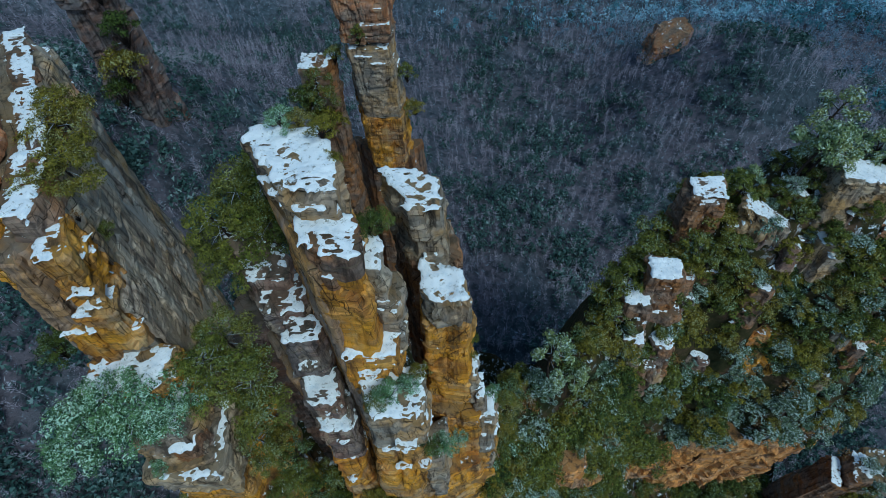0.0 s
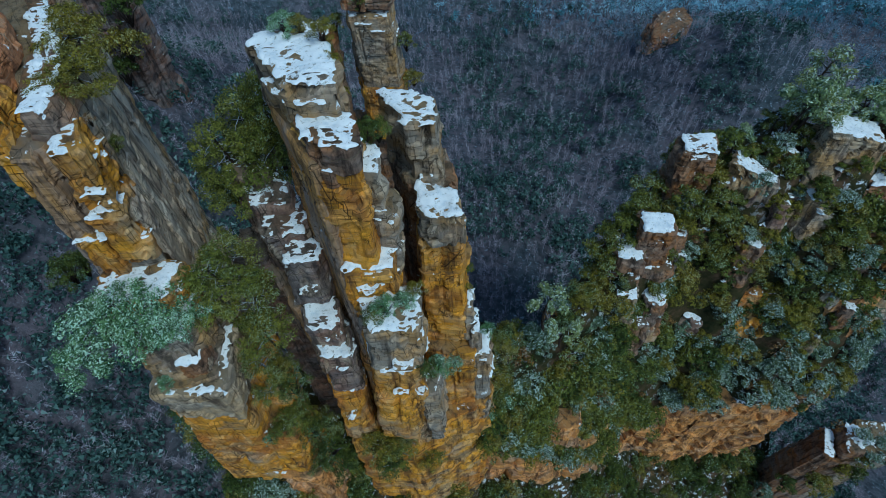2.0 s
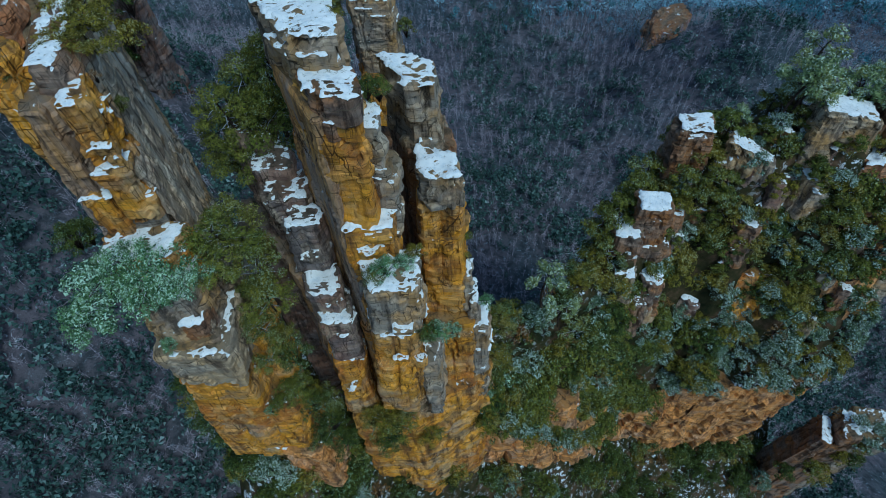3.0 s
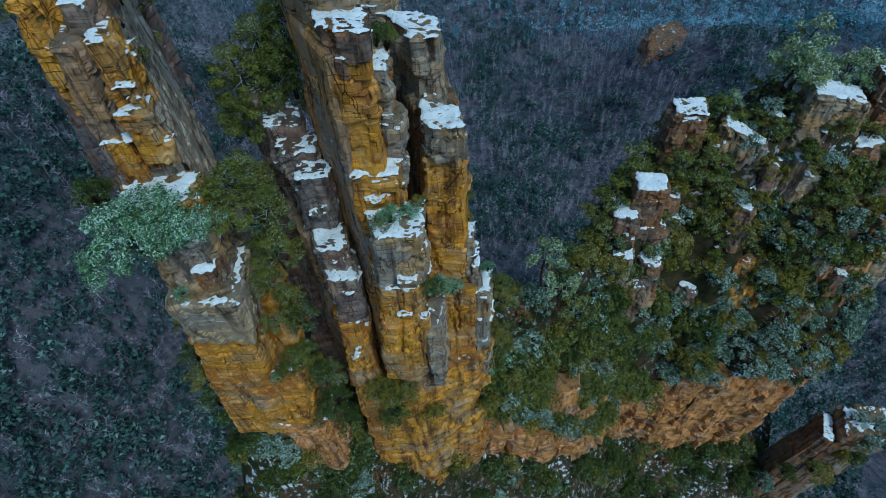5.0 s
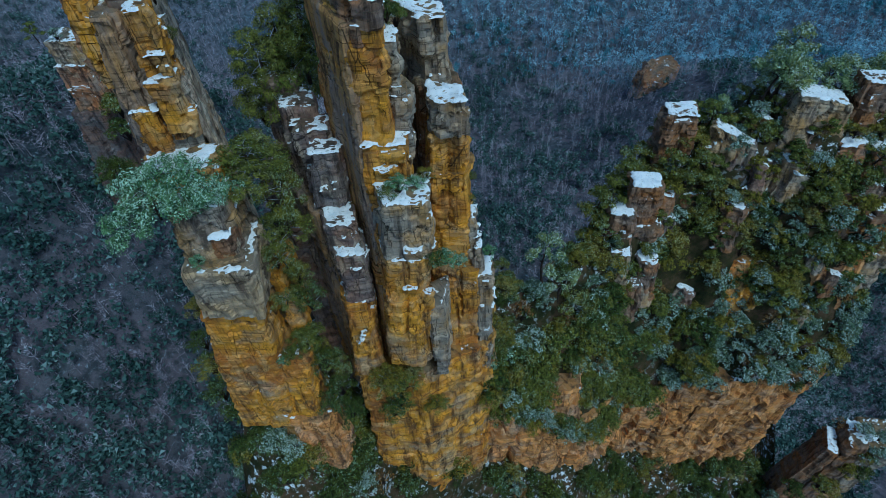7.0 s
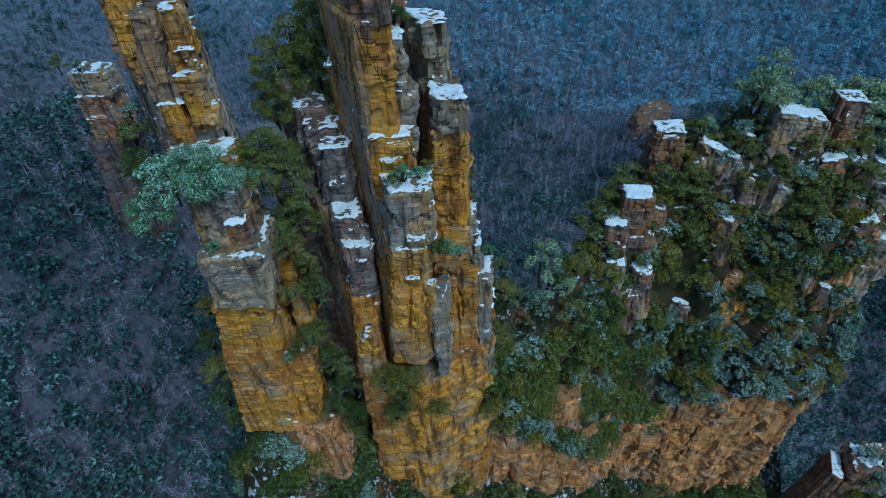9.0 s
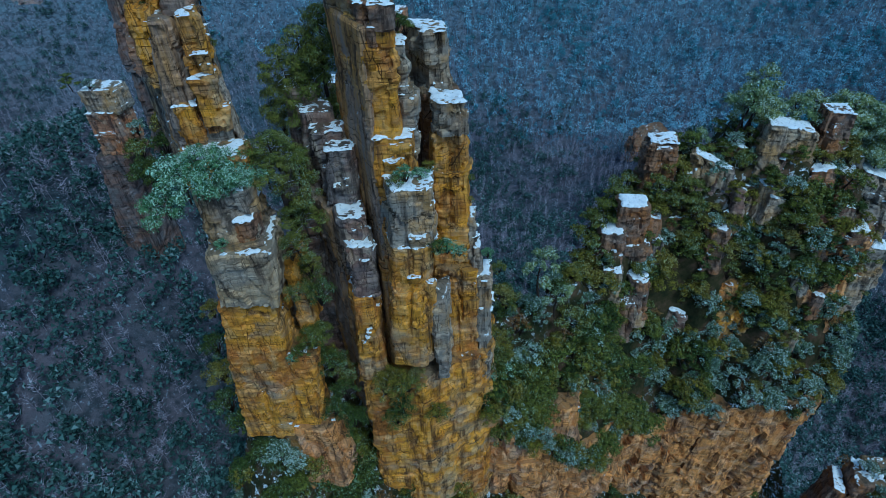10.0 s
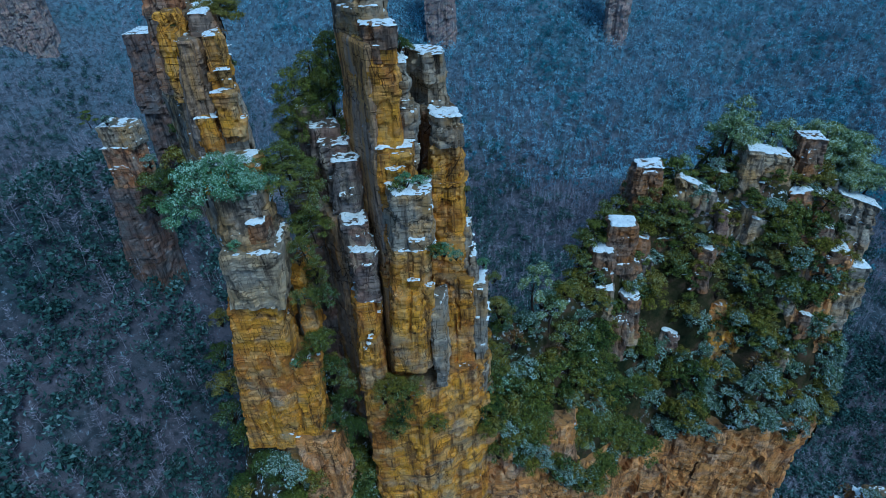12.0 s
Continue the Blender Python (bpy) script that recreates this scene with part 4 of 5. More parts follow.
def leaf_mesh(name, pads, mat, seed, size, thick):
    """Small leaf or needle sprays over rounded pads (x, y, z, radius, height): full on top, thin below."""
    rng = np.random.default_rng(seed)
    vs = []
    for x, y, z, r, h in pads:
        n = int(1.25 * thick * r * r)
        d = rng.normal(size=(n, 3))
        d[:, 2] = np.abs(d[:, 2]) * np.where(rng.random(n) < 0.75, 1, -0.7)
        d /= np.linalg.norm(d, axis=1)[:, None]
        lump = 1 + 0.22 * np.sin(d[:, :1] * 7 + x) * np.cos(d[:, 1:2] * 6 + y) + 0.12 * rng.normal(size=(n, 1))
        p = np.array((x, y, z)) + d * np.array((r, r, h)) * lump * (0.55 + 0.45 * rng.random((n, 1)) ** 0.4)
        nrm = d * np.array((0.9, 0.9, 1.0)) + np.array((0, 0, 0.25)) + 0.4 * rng.normal(size=(n, 3))
        nrm /= np.linalg.norm(nrm, axis=1)[:, None]
        a = np.cross(nrm, rng.normal(size=(n, 3)))
        a /= np.linalg.norm(a, axis=1)[:, None]
        b = np.cross(nrm, a)
        s = size * (0.6 + 0.8 * rng.random((n, 1)))
        droop = np.array((0, 0, -0.25)) * s
        vs.append(np.stack((p - a * s, p + b * s * 0.42, p + a * s + droop, p - b * s * 0.42), 1).reshape(-1, 3))
    v = np.concatenate(vs)
    n = len(v) // 4
    me = bpy.data.meshes.new(name)
    me.vertices.add(len(v))
    me.vertices.foreach_set("co", v.astype(np.float32).ravel())
    me.loops.add(n * 4)
    me.loops.foreach_set("vertex_index", np.arange(n * 4, dtype=np.int32))
    me.polygons.add(n)
    me.polygons.foreach_set("loop_start", np.arange(0, n * 4, 4, dtype=np.int32))
    me.materials.append(mat)
    me.update()
    me.validate()
    return me


def pine_tree(seed, height, spread, mat, low=0.45, flat=0.32, lean=0.15, droop=0.0, limbs=11, name="pine_tree", size=0.2, thick=130):
    """A pine: bent trunk, bare limbs, flat pads of needles."""
    rng = random.Random(seed)
    verts, faces, pads, arms = [], [], [], []
    side = rng.uniform(0, 6.28)
    lx, ly = math.cos(side) * lean * height, math.sin(side) * lean * height
    def trunk_at(f):
        return Vector((lx * f * f + 0.06 * height * math.sin(f * 4 + seed), ly * f * f + 0.05 * height * math.cos(f * 3.3 + seed), height * f))
    pts = [trunk_at(k / 8) - trunk_at(0) for k in range(9)]
    pts[0].z = -0.8
    tube(verts, faces, pts, [0.024 * height * (1 - 0.8 * k / 8) + 0.03 for k in range(9)])
    for k in range(limbs):
        f = low + (0.98 - low) * (k + 0.5) / limbs
        a = k * 2.4 + rng.uniform(-0.5, 0.5)
        reach = spread * (1.0 - 0.55 * ((f - low) / (1 - low)) ** 1.6) * rng.uniform(0.65, 1.1)
        p = trunk_at(f) - trunk_at(0)
        d = Vector((math.cos(a), math.sin(a), rng.uniform(0.05, 0.35) - droop))
        q = [p, p + d * reach * 0.5 + Vector((0, 0, 0.1)), p + d * reach + Vector((0, 0, -droop * reach * 0.4))]
        lv, lf = [], []
        tube(lv, lf, q, [0.05 + 0.006 * height, 0.05, 0.02], 4)
        arms.append(mesh_of("limb", lv, lf, BARK, True))
        pads.append((*(q[2] + Vector((0, 0, 0.1))), reach * rng.uniform(0.26, 0.4), reach * flat * rng.uniform(0.35, 0.6) + droop * 0.8))
        for _ in range(2):
            o = q[1].lerp(q[2], rng.uniform(0.0, 0.9)) + Vector((rng.uniform(-0.35, 0.35), rng.uniform(-0.35, 0.35), 0.05)) * reach
            pads.append((*o, reach * rng.uniform(0.15, 0.27), reach * flat * rng.uniform(0.3, 0.5) + droop * 0.6))
    top = pts[-1]
    pads.append((*top, spread * 0.42, spread * flat * 0.6))
    ob = new(name)
    part("trunk", mesh_of("trunk", verts, faces, BARK, True), ob)
    part("crown", leaf_mesh("crown", pads, mat, seed, size, thick), ob)
    for me in arms:
        part("limb", me, ob)
    return ob


def shrub(seed, radius, high, mat, name="shrub", pads_n=22, size=0.19, thick=110, open_crown=False):
    """A many-stemmed shrub or small broadleaf tree with a lumpy crown."""
    rng = random.Random(seed)
    verts, faces, pads = [], [], []
    for k in range(pads_n):
        a, f = k * 2.4 + rng.uniform(-0.4, 0.4), ((k + 0.5) / pads_n) ** 0.55
        rr = radius * f * rng.uniform(0.7, 1.05)
        z = high * (0.25 + 0.7 * math.sqrt(max(0.0, 1 - f * f)) + rng.uniform(-0.16, 0.16))
        r = radius * rng.uniform(0.17, 0.36) * (0.75 if open_crown else 1)
        pads.append((rr * math.cos(a), rr * math.sin(a), z, r, r * rng.uniform(0.55, 0.85)))
        if k % 2 == 0:
            e = Vector((rr * math.cos(a), rr * math.sin(a), z))
            tube(verts, faces, [Vector((0, 0, -0.6)), e * 0.45 + Vector((0, 0, 0.2)), e], [0.1 + 0.02 * radius, 0.07, 0.025], 4)
    ob = new(name)
    part("trunk", mesh_of("trunk", verts, faces, BARK, True), ob)
    part("crown", leaf_mesh("crown", pads, mat, seed, size, thick), ob)
    return ob


KINDS = {}


def kind_of(key, label, category, makers):
    KINDS[key] = [tagged(m, label, category, "trees and shrubs on the rocks") for m in makers]
    for m in KINDS[key]:
        m["used"] = 0


kind_of("pine", "green mountain pine with flat frosted needle pads", "pine tree",
        [pine_tree(11, 7.5, 3.4, PINE), pine_tree(12, 6.0, 3.0, PINE, 0.35), pine_tree(13, 8.5, 3.6, PINE, 0.5), pine_tree(14, 5.0, 2.6, OLIVE, 0.3)])
kind_of("umbrella", "umbrella-shaped pine with a broad frost-dusted crown", "pine tree",
        [pine_tree(21, 9.0, 5.0, CREST, 0.66, 0.45, 0.12, limbs=14), pine_tree(22, 8.0, 4.2, CREST, 0.6, 0.4, 0.2, limbs=12)])
kind_of("tall", "slender pine with a small round crown on a bare trunk", "pine tree",
        [pine_tree(23, 8.5, 3.2, CREST, 0.58, 0.6, 0.1, limbs=9), pine_tree(24, 9.5, 3.0, CREST, 0.55, 0.6, 0.15, limbs=9)])
kind_of("hanging", "dark green conifer with drooping branches hanging over a cliff", "conifer",
        [pine_tree(31, 12, 4.6, CONIFER, 0.2, 0.3, 0.05, 0.5, 28, "conifer", 0.15, 190), pine_tree(32, 10, 4.2, PINE, 0.2, 0.4, 0.08, 0.45, 24, "conifer", 0.15, 190)])
kind_of("olive", "dense olive-green shrub on the rocky slope", "olive shrub",
        [shrub(41, 2.6, 3.2, OLIVE, "olive_shrub"), shrub(42, 2.2, 3.8, OLIVE, "olive_shrub"), shrub(43, 3.0, 3.0, OLIVE, "olive_shrub")])
kind_of("green", "dark green evergreen shrub with a lumpy crown", "evergreen shrub",
        [shrub(51, 2.6, 3.4, PINE, "evergreen_shrub"), shrub(52, 2.3, 4.0, PINE, "evergreen_shrub"), shrub(53, 3.2, 3.2, PINE, "evergreen_shrub")])
kind_of("laurel", "deep green broadleaf shrub with glossy winter leaves", "broadleaf shrub",
        [shrub(81, 2.6, 3.6, LAUREL, "broadleaf_shrub"), shrub(82, 2.2, 3.2, LAUREL, "broadleaf_shrub")])
kind_of("laurel_near", "deep green broadleaf shrub rooted in a cleft", "broadleaf shrub",
        [shrub(83, 2.6, 3.4, LAUREL, "broadleaf_shrub", size=0.11, thick=280), shrub(84, 2.3, 3.0, LAUREL, "broadleaf_shrub", size=0.11, thick=280)])
kind_of("frosted", "frost-covered blue-green shrub on the rocks", "frosted shrub",
        [shrub(61, 2.6, 3.2, FROSTED, "frosted_shrub"), shrub(62, 2.3, 3.8, FROSTED, "frosted_shrub"), shrub(63, 3.1, 3.0, FROSTED, "frosted_shrub", open_crown=True)])
kind_of("dry", "brown leafless shrub with dry frosted twigs", "dry shrub",
        [shrub(71, 2.2, 3.0, DRY, "dry_shrub", thick=60, open_crown=True), shrub(72, 1.8, 2.6, DRY, "dry_shrub", thick=60)])
kind_of("gold", "golden-olive mountain pine with flat needle pads", "pine tree",
        [pine_tree(15, 3.4, 3.2, OLIVE, 0.3, 0.42, 0.25, 0.05, 16, size=0.12, thick=230), pine_tree(16, 3.0, 2.8, OLIVE, 0.25, 0.42, 0.3, 0.05, 15, size=0.12, thick=230)])
kind_of("mint", "frost-covered mint-green pine spreading over a ledge", "pine tree",
        [pine_tree(17, 3.8, 3.6, MINT, 0.3, 0.4, 0.35, 0.2, 16, size=0.13, thick=200), pine_tree(18, 3.4, 3.8, MINT, 0.25, 0.4, 0.5, 0.25, 16, size=0.13, thick=200)])
kind_of("ravine", "green pine with layered needle pads rooted in a ravine", "pine tree",
        [pine_tree(19, 5.0, 3.6, CONIFER, 0.2, 0.36, 0.2, 0.1, 16, size=0.13, thick=200), pine_tree(20, 5.6, 3.6, PINE, 0.2, 0.36, 0.25, 0.1, 16, size=0.13, thick=200)])
# the same shrubs with finer foliage, for the ledges that the camera passes
kind_of("olive_near", "dense olive-green shrub on a rock ledge", "olive shrub",
        [shrub(44, 2.6, 3.2, OLIVE, "olive_shrub", size=0.11, thick=280), shrub(45, 2.2, 3.6, OLIVE, "olive_shrub", size=0.11, thick=280)])
kind_of("green_near", "dark green evergreen shrub clinging to a ledge", "evergreen shrub",
        [shrub(54, 2.6, 3.4, PINE, "evergreen_shrub", size=0.11, thick=280), shrub(55, 2.4, 3.0, PINE, "evergreen_shrub", size=0.11, thick=280)])
kind_of("frosted_near", "frost-dusted green shrub spreading over a ledge", "frosted shrub",
        [shrub(64, 2.6, 3.0, MINT, "frosted_shrub", size=0.11, thick=280, open_crown=True, pads_n=30), shrub(65, 2.8, 2.6, MINT, "frosted_shrub", size=0.11, thick=280, open_crown=True, pads_n=30)])
PICK = random.Random(99)


def plant(key, x, y, z, scale=1.0, turn=None, lean=(0, 0)):
    if key == "green" and PICK.random() < 0.42:
        key = "laurel"
    if y < 40 and z > 92 and x < 9 and key + "_near" in KINDS:
        key += "_near"
    choice = KINDS[key]
    src = choice[PICK.randrange(len(choice))]
    turn = PICK.uniform(0, 360) if turn is None else turn
    m = pose(x, y, z, lean[0], lean[1], turn) @ Matrix.Diagonal((scale, scale, scale * PICK.uniform(0.85, 1.15), 1))
    if not src["used"]:
        src["used"] = 1
        src.matrix_basis = m
        return src
    k = src.scale
    return copy_thing(src, m @ Matrix.Diagonal((1 / k.x, 1 / k.y, 1 / k.z, 1)))


# on and beside the pillars
for key, x, y, z, s in (
        ("hanging", -19.6, 36, 154, 1.05), ("hanging", -23.6, 36.5, 150, 0.95), ("hanging", -18.4, 35, 158.5, 0.7), ("hanging", -25.4, 35.4, 150.5, 0.85), ("green", -27, 36, 147.5, 0.9),
        ("olive", -10.2, 30.6, 172.6, 0.5), ("olive", -9.4, 28.6, 171, 0.45), ("frosted", -13.5, 32, 172.6, 0.5), ("olive", -12.2, 32, 172.4, 0.45), ("green", -7.6, 27.4, 165, 0.55), ("green", -6.8, 28.4, 164, 0.5),
        ("mint", -30.8, 17, 150.4, 1.1), ("mint", -34.4, 16.4, 149.2, 1.15), ("mint", -37.2, 15.4, 147.4, 0.85), ("mint", -28.2, 17.4, 150.2, 0.8), ("mint", -32.8, 18.6, 152, 0.9), ("frosted", -29.4, 16.6, 149.6, 0.6), 
        ("ravine", -25.6, 20.5, 148, 0.9), ("ravine", -22.6, 22, 144, 1.0), ("ravine", -25, 26, 147, 0.9), ("ravine", -23.4, 18.8, 137, 0.75), ("ravine", -24.5, 22.6, 149.6, 1.0), ("ravine", -22.2, 20.8, 139.6, 0.85), ("ravine", -25.4, 18.6, 129, 0.6), ("laurel", -22.6, 19.6, 127, 1.0), ("laurel", -23.4, 18.6, 112, 1.2), ("laurel", -22, 18, 104, 1.2), ("laurel", -21.4, 17.6, 96, 1.2), ("laurel", -24, 17, 101, 1.0), ("frosted", -36.5, 14.5, 90, 1.2), ("frosted", -33.5, 14, 87, 1.2), ("laurel", -39.5, 15, 90, 1.1), ("olive", -30, 13.5, 86, 1.1), ("laurel", -44, 22, 113, 1.1), ("olive", -45, 22, 105, 1.3), ("laurel", -46, 21, 97, 1.4), ("laurel", -43, 20, 92, 1.3),
        ("green", -24, 22, 140, 1.0), ("olive", -22.6, 19.4, 134, 0.7), ("dry", -25, 19.5, 136, 0.6), ("green", -23.5, 21, 131, 0.9), ("green", -24.8, 18.0, 119, 1.0), ("green", -23.5, 18.5, 120, 0.9), ("olive", -24, 20, 112, 0.9), ("green", -23, 22, 105, 1.1),
        ("green", -27, 17.2, 117.2, 0.7), ("frosted", -28.5, 16.2, 117, 0.4),
        ("gold", -33.4, 34.4, 168.8, 1.0), ("gold", -31.8, 31, 168.6, 0.95), ("gold", -32.2, 28.6, 168.8, 0.7), ("gold", -34.4, 36.8, 169, 0.8), ("dry", -30.4, 27.2, 167.8, 0.35), ("green", -31.6, 29.4, 163, 0.45), ("green", -35.8, 25.4, 169, 0.35),
        ("frosted", -7.6, 19.6, 148.6, 0.65), ("green", -8.8, 19.2, 148.2, 0.55), ("frosted", -5.6, 20.6, 148.4, 0.5), ("olive", -4.6, 22.0, 148, 0.5),
        ("frosted", -2.6, 17.8, 138, 0.6), ("green", -3.8, 17.4, 138.4, 0.55), ("frosted", -0.9, 18.8, 136.5, 0.45), ("green", -5.6, 18, 139, 0.4),
        ("olive", -12.5, 17.6, 107, 1.25), ("green", -10.5, 17, 107.5, 1.15), ("olive", -14.8, 18, 105.5, 1.15), ("green", -12, 16.4, 102, 1.1), ("olive", -8.8, 18, 109.5, 0.7), ("green", -13.4, 16.6, 98, 1.0), ("olive", -6, 17.8, 98, 0.9), ("green", -4.4, 19.4, 96, 0.55),
        ("green", 5.6, 27.6, 125, 0.5), ("frosted", 3.6, 27.5, 128.5, 0.45), ("frosted", 4.8, 25.6, 98.5, 0.4), ("olive", 6.5, 30, 116, 0.9), ("green", 7.0, 33, 112, 1.2), ("olive", 8, 36, 108, 1.2),
        ("green", 1.0, 28.6, 142.5, 0.3), ("olive", 0.9, 28, 139, 0.3),
        ("green", -44.5, 26, 146, 0.9), ("green", -46, 29, 143, 0.9), ("olive", -43, 24, 120, 0.8), ("frosted", -31.6, 14.8, 142.4, 0.45),
        ("green", -28, 108, 126, 0.9), ("hanging", -33, 103, 116, 1.1), ("green", -36, 103, 116, 1.8), ("olive", -32, 102, 110, 1.8), ("green", -12, 108, 120, 1.0), ("olive", -11, 108, 110, 1.1), ("green", -21, 104, 133, 0.8), ("green", -18, 106, 145, 1.0),
        ("pine", -117, 117, 122.5, 0.9), ("frosted", -112, 118, 122.2, 0.8), ("green", -103, 114, 100, 1.8), ("frosted", -102, 116, 108, 1.2), ("green", -104, 113, 92, 1.8),
        ("green", -113, 166, 96, 2.4), ("olive", -118, 164, 84, 2.6), ("green", -124, 163, 74, 2.6), ("green", -115, 168, 110, 1.6), ("frosted", 118, 42, 27.5, 1.1), ("frosted", 122, 40, 27, 1.0), ("dry", 114, 46, 25, 1.0), ("olive", 119, 37, 22, 0.9)):
    plant(key, x, y, z, s)

# pines along the crest of the ridge
for key, x, y, s in (("umbrella", 86, 67, 1.0), ("umbrella", 92, 62, 0.85), ("umbrella", 88, 61, 0.75), ("tall", 75.5, 70, 1.0), ("tall", 64, 69, 0.9), ("tall", 66, 73, 1.2), ("pine", 59, 70, 0.7), ("pine", 51, 69, 0.6),
                     ("pine", 70, 71, 0.6), ("tall", 80, 72, 0.8), ("pine", 42, 68, 0.7), ("pine", 35, 58, 0.7), ("pine", 28, 48, 0.7), ("tall", 15, 38, 1.0), ("tall", 18, 37, 0.8), ("tall", 94, 57, 0.7), ("pine", 62, 66, 0.6)):
    plant(key, x, y, ridge_height(x, y) - 0.4, s * 1.2)
for key, x, y, s in (("pine", 30, 53, 1.0), ("green", 33, 56, 1.2), ("olive", 27, 49, 1.1), ("pine", 36, 60, 1.0), ("green", 38, 63, 1.2), ("olive", 24, 45, 1.2), ("pine", 42, 66, 0.9), ("green", 31, 58, 1.2), ("olive", 34, 60, 1.0), ("green", 29, 56, 1.1),
                     ("olive", 42, 57, 1.0), ("green", 39, 56, 1.0), ("olive", 46, 57.5, 1.1), ("green", 50, 54.5, 1.1), ("olive", 54, 53.5, 1.0), ("frosted", 58, 54, 1.0), ("green", 62, 57, 1.1), ("olive", 66, 55, 0.9), ("frosted", 70, 56, 0.9), ("green", 76, 57, 1.0),
                     ("green", 80, 56, 1.0), ("frosted", 86, 52, 1.0), ("olive", 90, 52, 0.9), ("green", 60, 61, 1.1), ("olive", 48, 62, 0.9), ("frosted", 37, 46.5, 1.1), ("green", 41, 50, 1.2), ("olive", 44, 52, 1.0), ("dry", 34, 45, 0.8), ("frosted", 31, 44, 1.0)):
    plant(key, x, y, ridge_height(x, y) - 0.3, s)
for key, x, y, z, s in (("tall", 61, 67, 128.5, 1.1), ("tall", 62.5, 69, 124, 1.25), ("tall", 72.6, 68, 127, 1.05), ("umbrella", 85.5, 67, 124, 1.2), ("umbrella", 88, 64, 122, 0.9), ("tall", 94, 64, 117, 1.3), ("umbrella", 97, 66, 114, 1.1), ("tall", 52.5, 67, 121, 0.8), ("pine", 57, 66, 121, 0.9), ("tall", 67.5, 68, 124, 0.9), ("tall", 78.6, 69, 126, 0.7)):
    plant(key, x, y, min(z, ridge_height(x, y) - 0.4 + 3), s)
for key, x, y, s in (("tall", 59.5, 66.5, 1.45), ("tall", 62, 69, 1.2), ("tall", 71.5, 67, 1.35), ("umbrella", 83.5, 66.5, 1.35), ("umbrella", 88, 66, 1.2), ("pine", 50, 65.5, 1.1), ("pine", 54.8, 66, 1.0), ("tall", 66, 68, 1.0), ("umbrella", 93, 63, 1.0), ("pine", 46, 66, 0.8)):
    plant(key, x, y, max(ridge_height(x, y), 119) - 0.6, s)
for key, x, y, s in (("pine", 42, 57, 1.2), ("pine", 38.5, 58, 1.15), ("pine", 45.5, 56.5, 1.1), ("olive", 40.5, 56, 1.3), ("pine", 34, 58, 1.2), ("pine", 30.5, 56, 1.15), ("pine", 37, 62, 1.2), ("pine", 27, 52, 1.1), ("pine", 24, 49, 1.0), ("olive", 29, 53, 1.2), ("pine", 50, 56, 1.0), ("pine", 57.5, 57, 1.0), ("pine", 66, 57, 1.0), ("olive", 61, 58, 1.2)):
    plant(key, x, y, ridge_height(x, y) - 0.5, s)
for x, y, z in LEDGE_PLANTS:
    plant(PICK.choice(("green", "olive", "frosted", "pine")), x, y, z - 0.2, PICK.uniform(0.6, 1.0))
    for _ in range(2):
        u, v = x + PICK.uniform(-3.5, 3.5), y - PICK.uniform(1.5, 4)
        plant(PICK.choice(("green", "olive", "frosted", "green")), u, v, ridge_height(u, v) - 0.3, PICK.uniform(0.8, 1.4))
for k in range(48):
    u = PICK.uniform(36, 92)
    v = ridge_front(u) + along(u, RX, (9, 10, 18, 22, 22, 22, 14, 8)) * PICK.uniform(0.55, 1.05)
    plant(PICK.choice(("green", "olive", "frosted", "pine", "olive")), u, v, ridge_height(u, v) - 0.3, PICK.uniform(0.7, 1.25))
# in the ravine between the pillars
for k in range(16):
    x, y = PICK.uniform(-28, -19), PICK.uniform(9, 26)
    plant(PICK.choice(("laurel", "green", "laurel")), x, y, apron_height(x, y) - 0.3, PICK.uniform(0.8, 1.4))
for k in range(34):
    x = PICK.uniform(4, 34)
    y = ridge_front(x) - PICK.uniform(0.2, 1.2)
    plant(PICK.choice(("green", "olive", "frosted", "green")), x, y, along(x, RX, (90, 80, 64, 60, 64, 64, 60, 40)) - PICK.uniform(0, 10), PICK.uniform(0.7, 1.2))
for k in range(26):
    x = PICK.uniform(38, 92)
    y = ridge_front(x) - PICK.uniform(0.0, 1.0)
    plant(PICK.choice(("green", "frosted", "frosted")), x, y, ridge_height(x, y) - PICK.uniform(0.3, 2.5), PICK.uniform(0.6, 1.2))
for x, y, z, k in ((120, 36.5, 22, 1.2), (126, 36, 22, 1.4), (128, 40, 25, 1.0), (117, 36, 12, 1.2), (122, 35.5, 10, 1.5), (112, 34.5, 4, 1.3), (116, 34.5, 0, 1.5), (106, 35.5, -2, 1.4), (102, 34, -12, 1.6)):
    plant(PICK.choice(("green", "olive", "frosted")), x, y, z, k)
for k in range(22):
    x = PICK.uniform(5, 26)
    y = ridge_front(x) - PICK.uniform(0.0, 2.5)
    plant(PICK.choice(("green", "frosted", "olive", "frosted")), x, y, ridge_height(x, y) - 0.5, PICK.uniform(0.6, 1.1))
for k in range(45):
    x = PICK.uniform(5, 92)
    wide = along(x, RX, (9, 10, 18, 22, 22, 22, 14, 8))
    y = ridge_front(x) + wide + PICK.uniform(0, along(x, RX, (4, 4, 7, 13, 17, 17, 13, 6)))
    w = PICK.random()
    plant("green" if w < 0.5 else "olive" if w < 0.7 else "frosted" if w < 0.9 else "dry", x, y, ridge_height(x, y) - 0.3, PICK.uniform(0.6, 1.2) * (0.75 if x > 45 else 1))

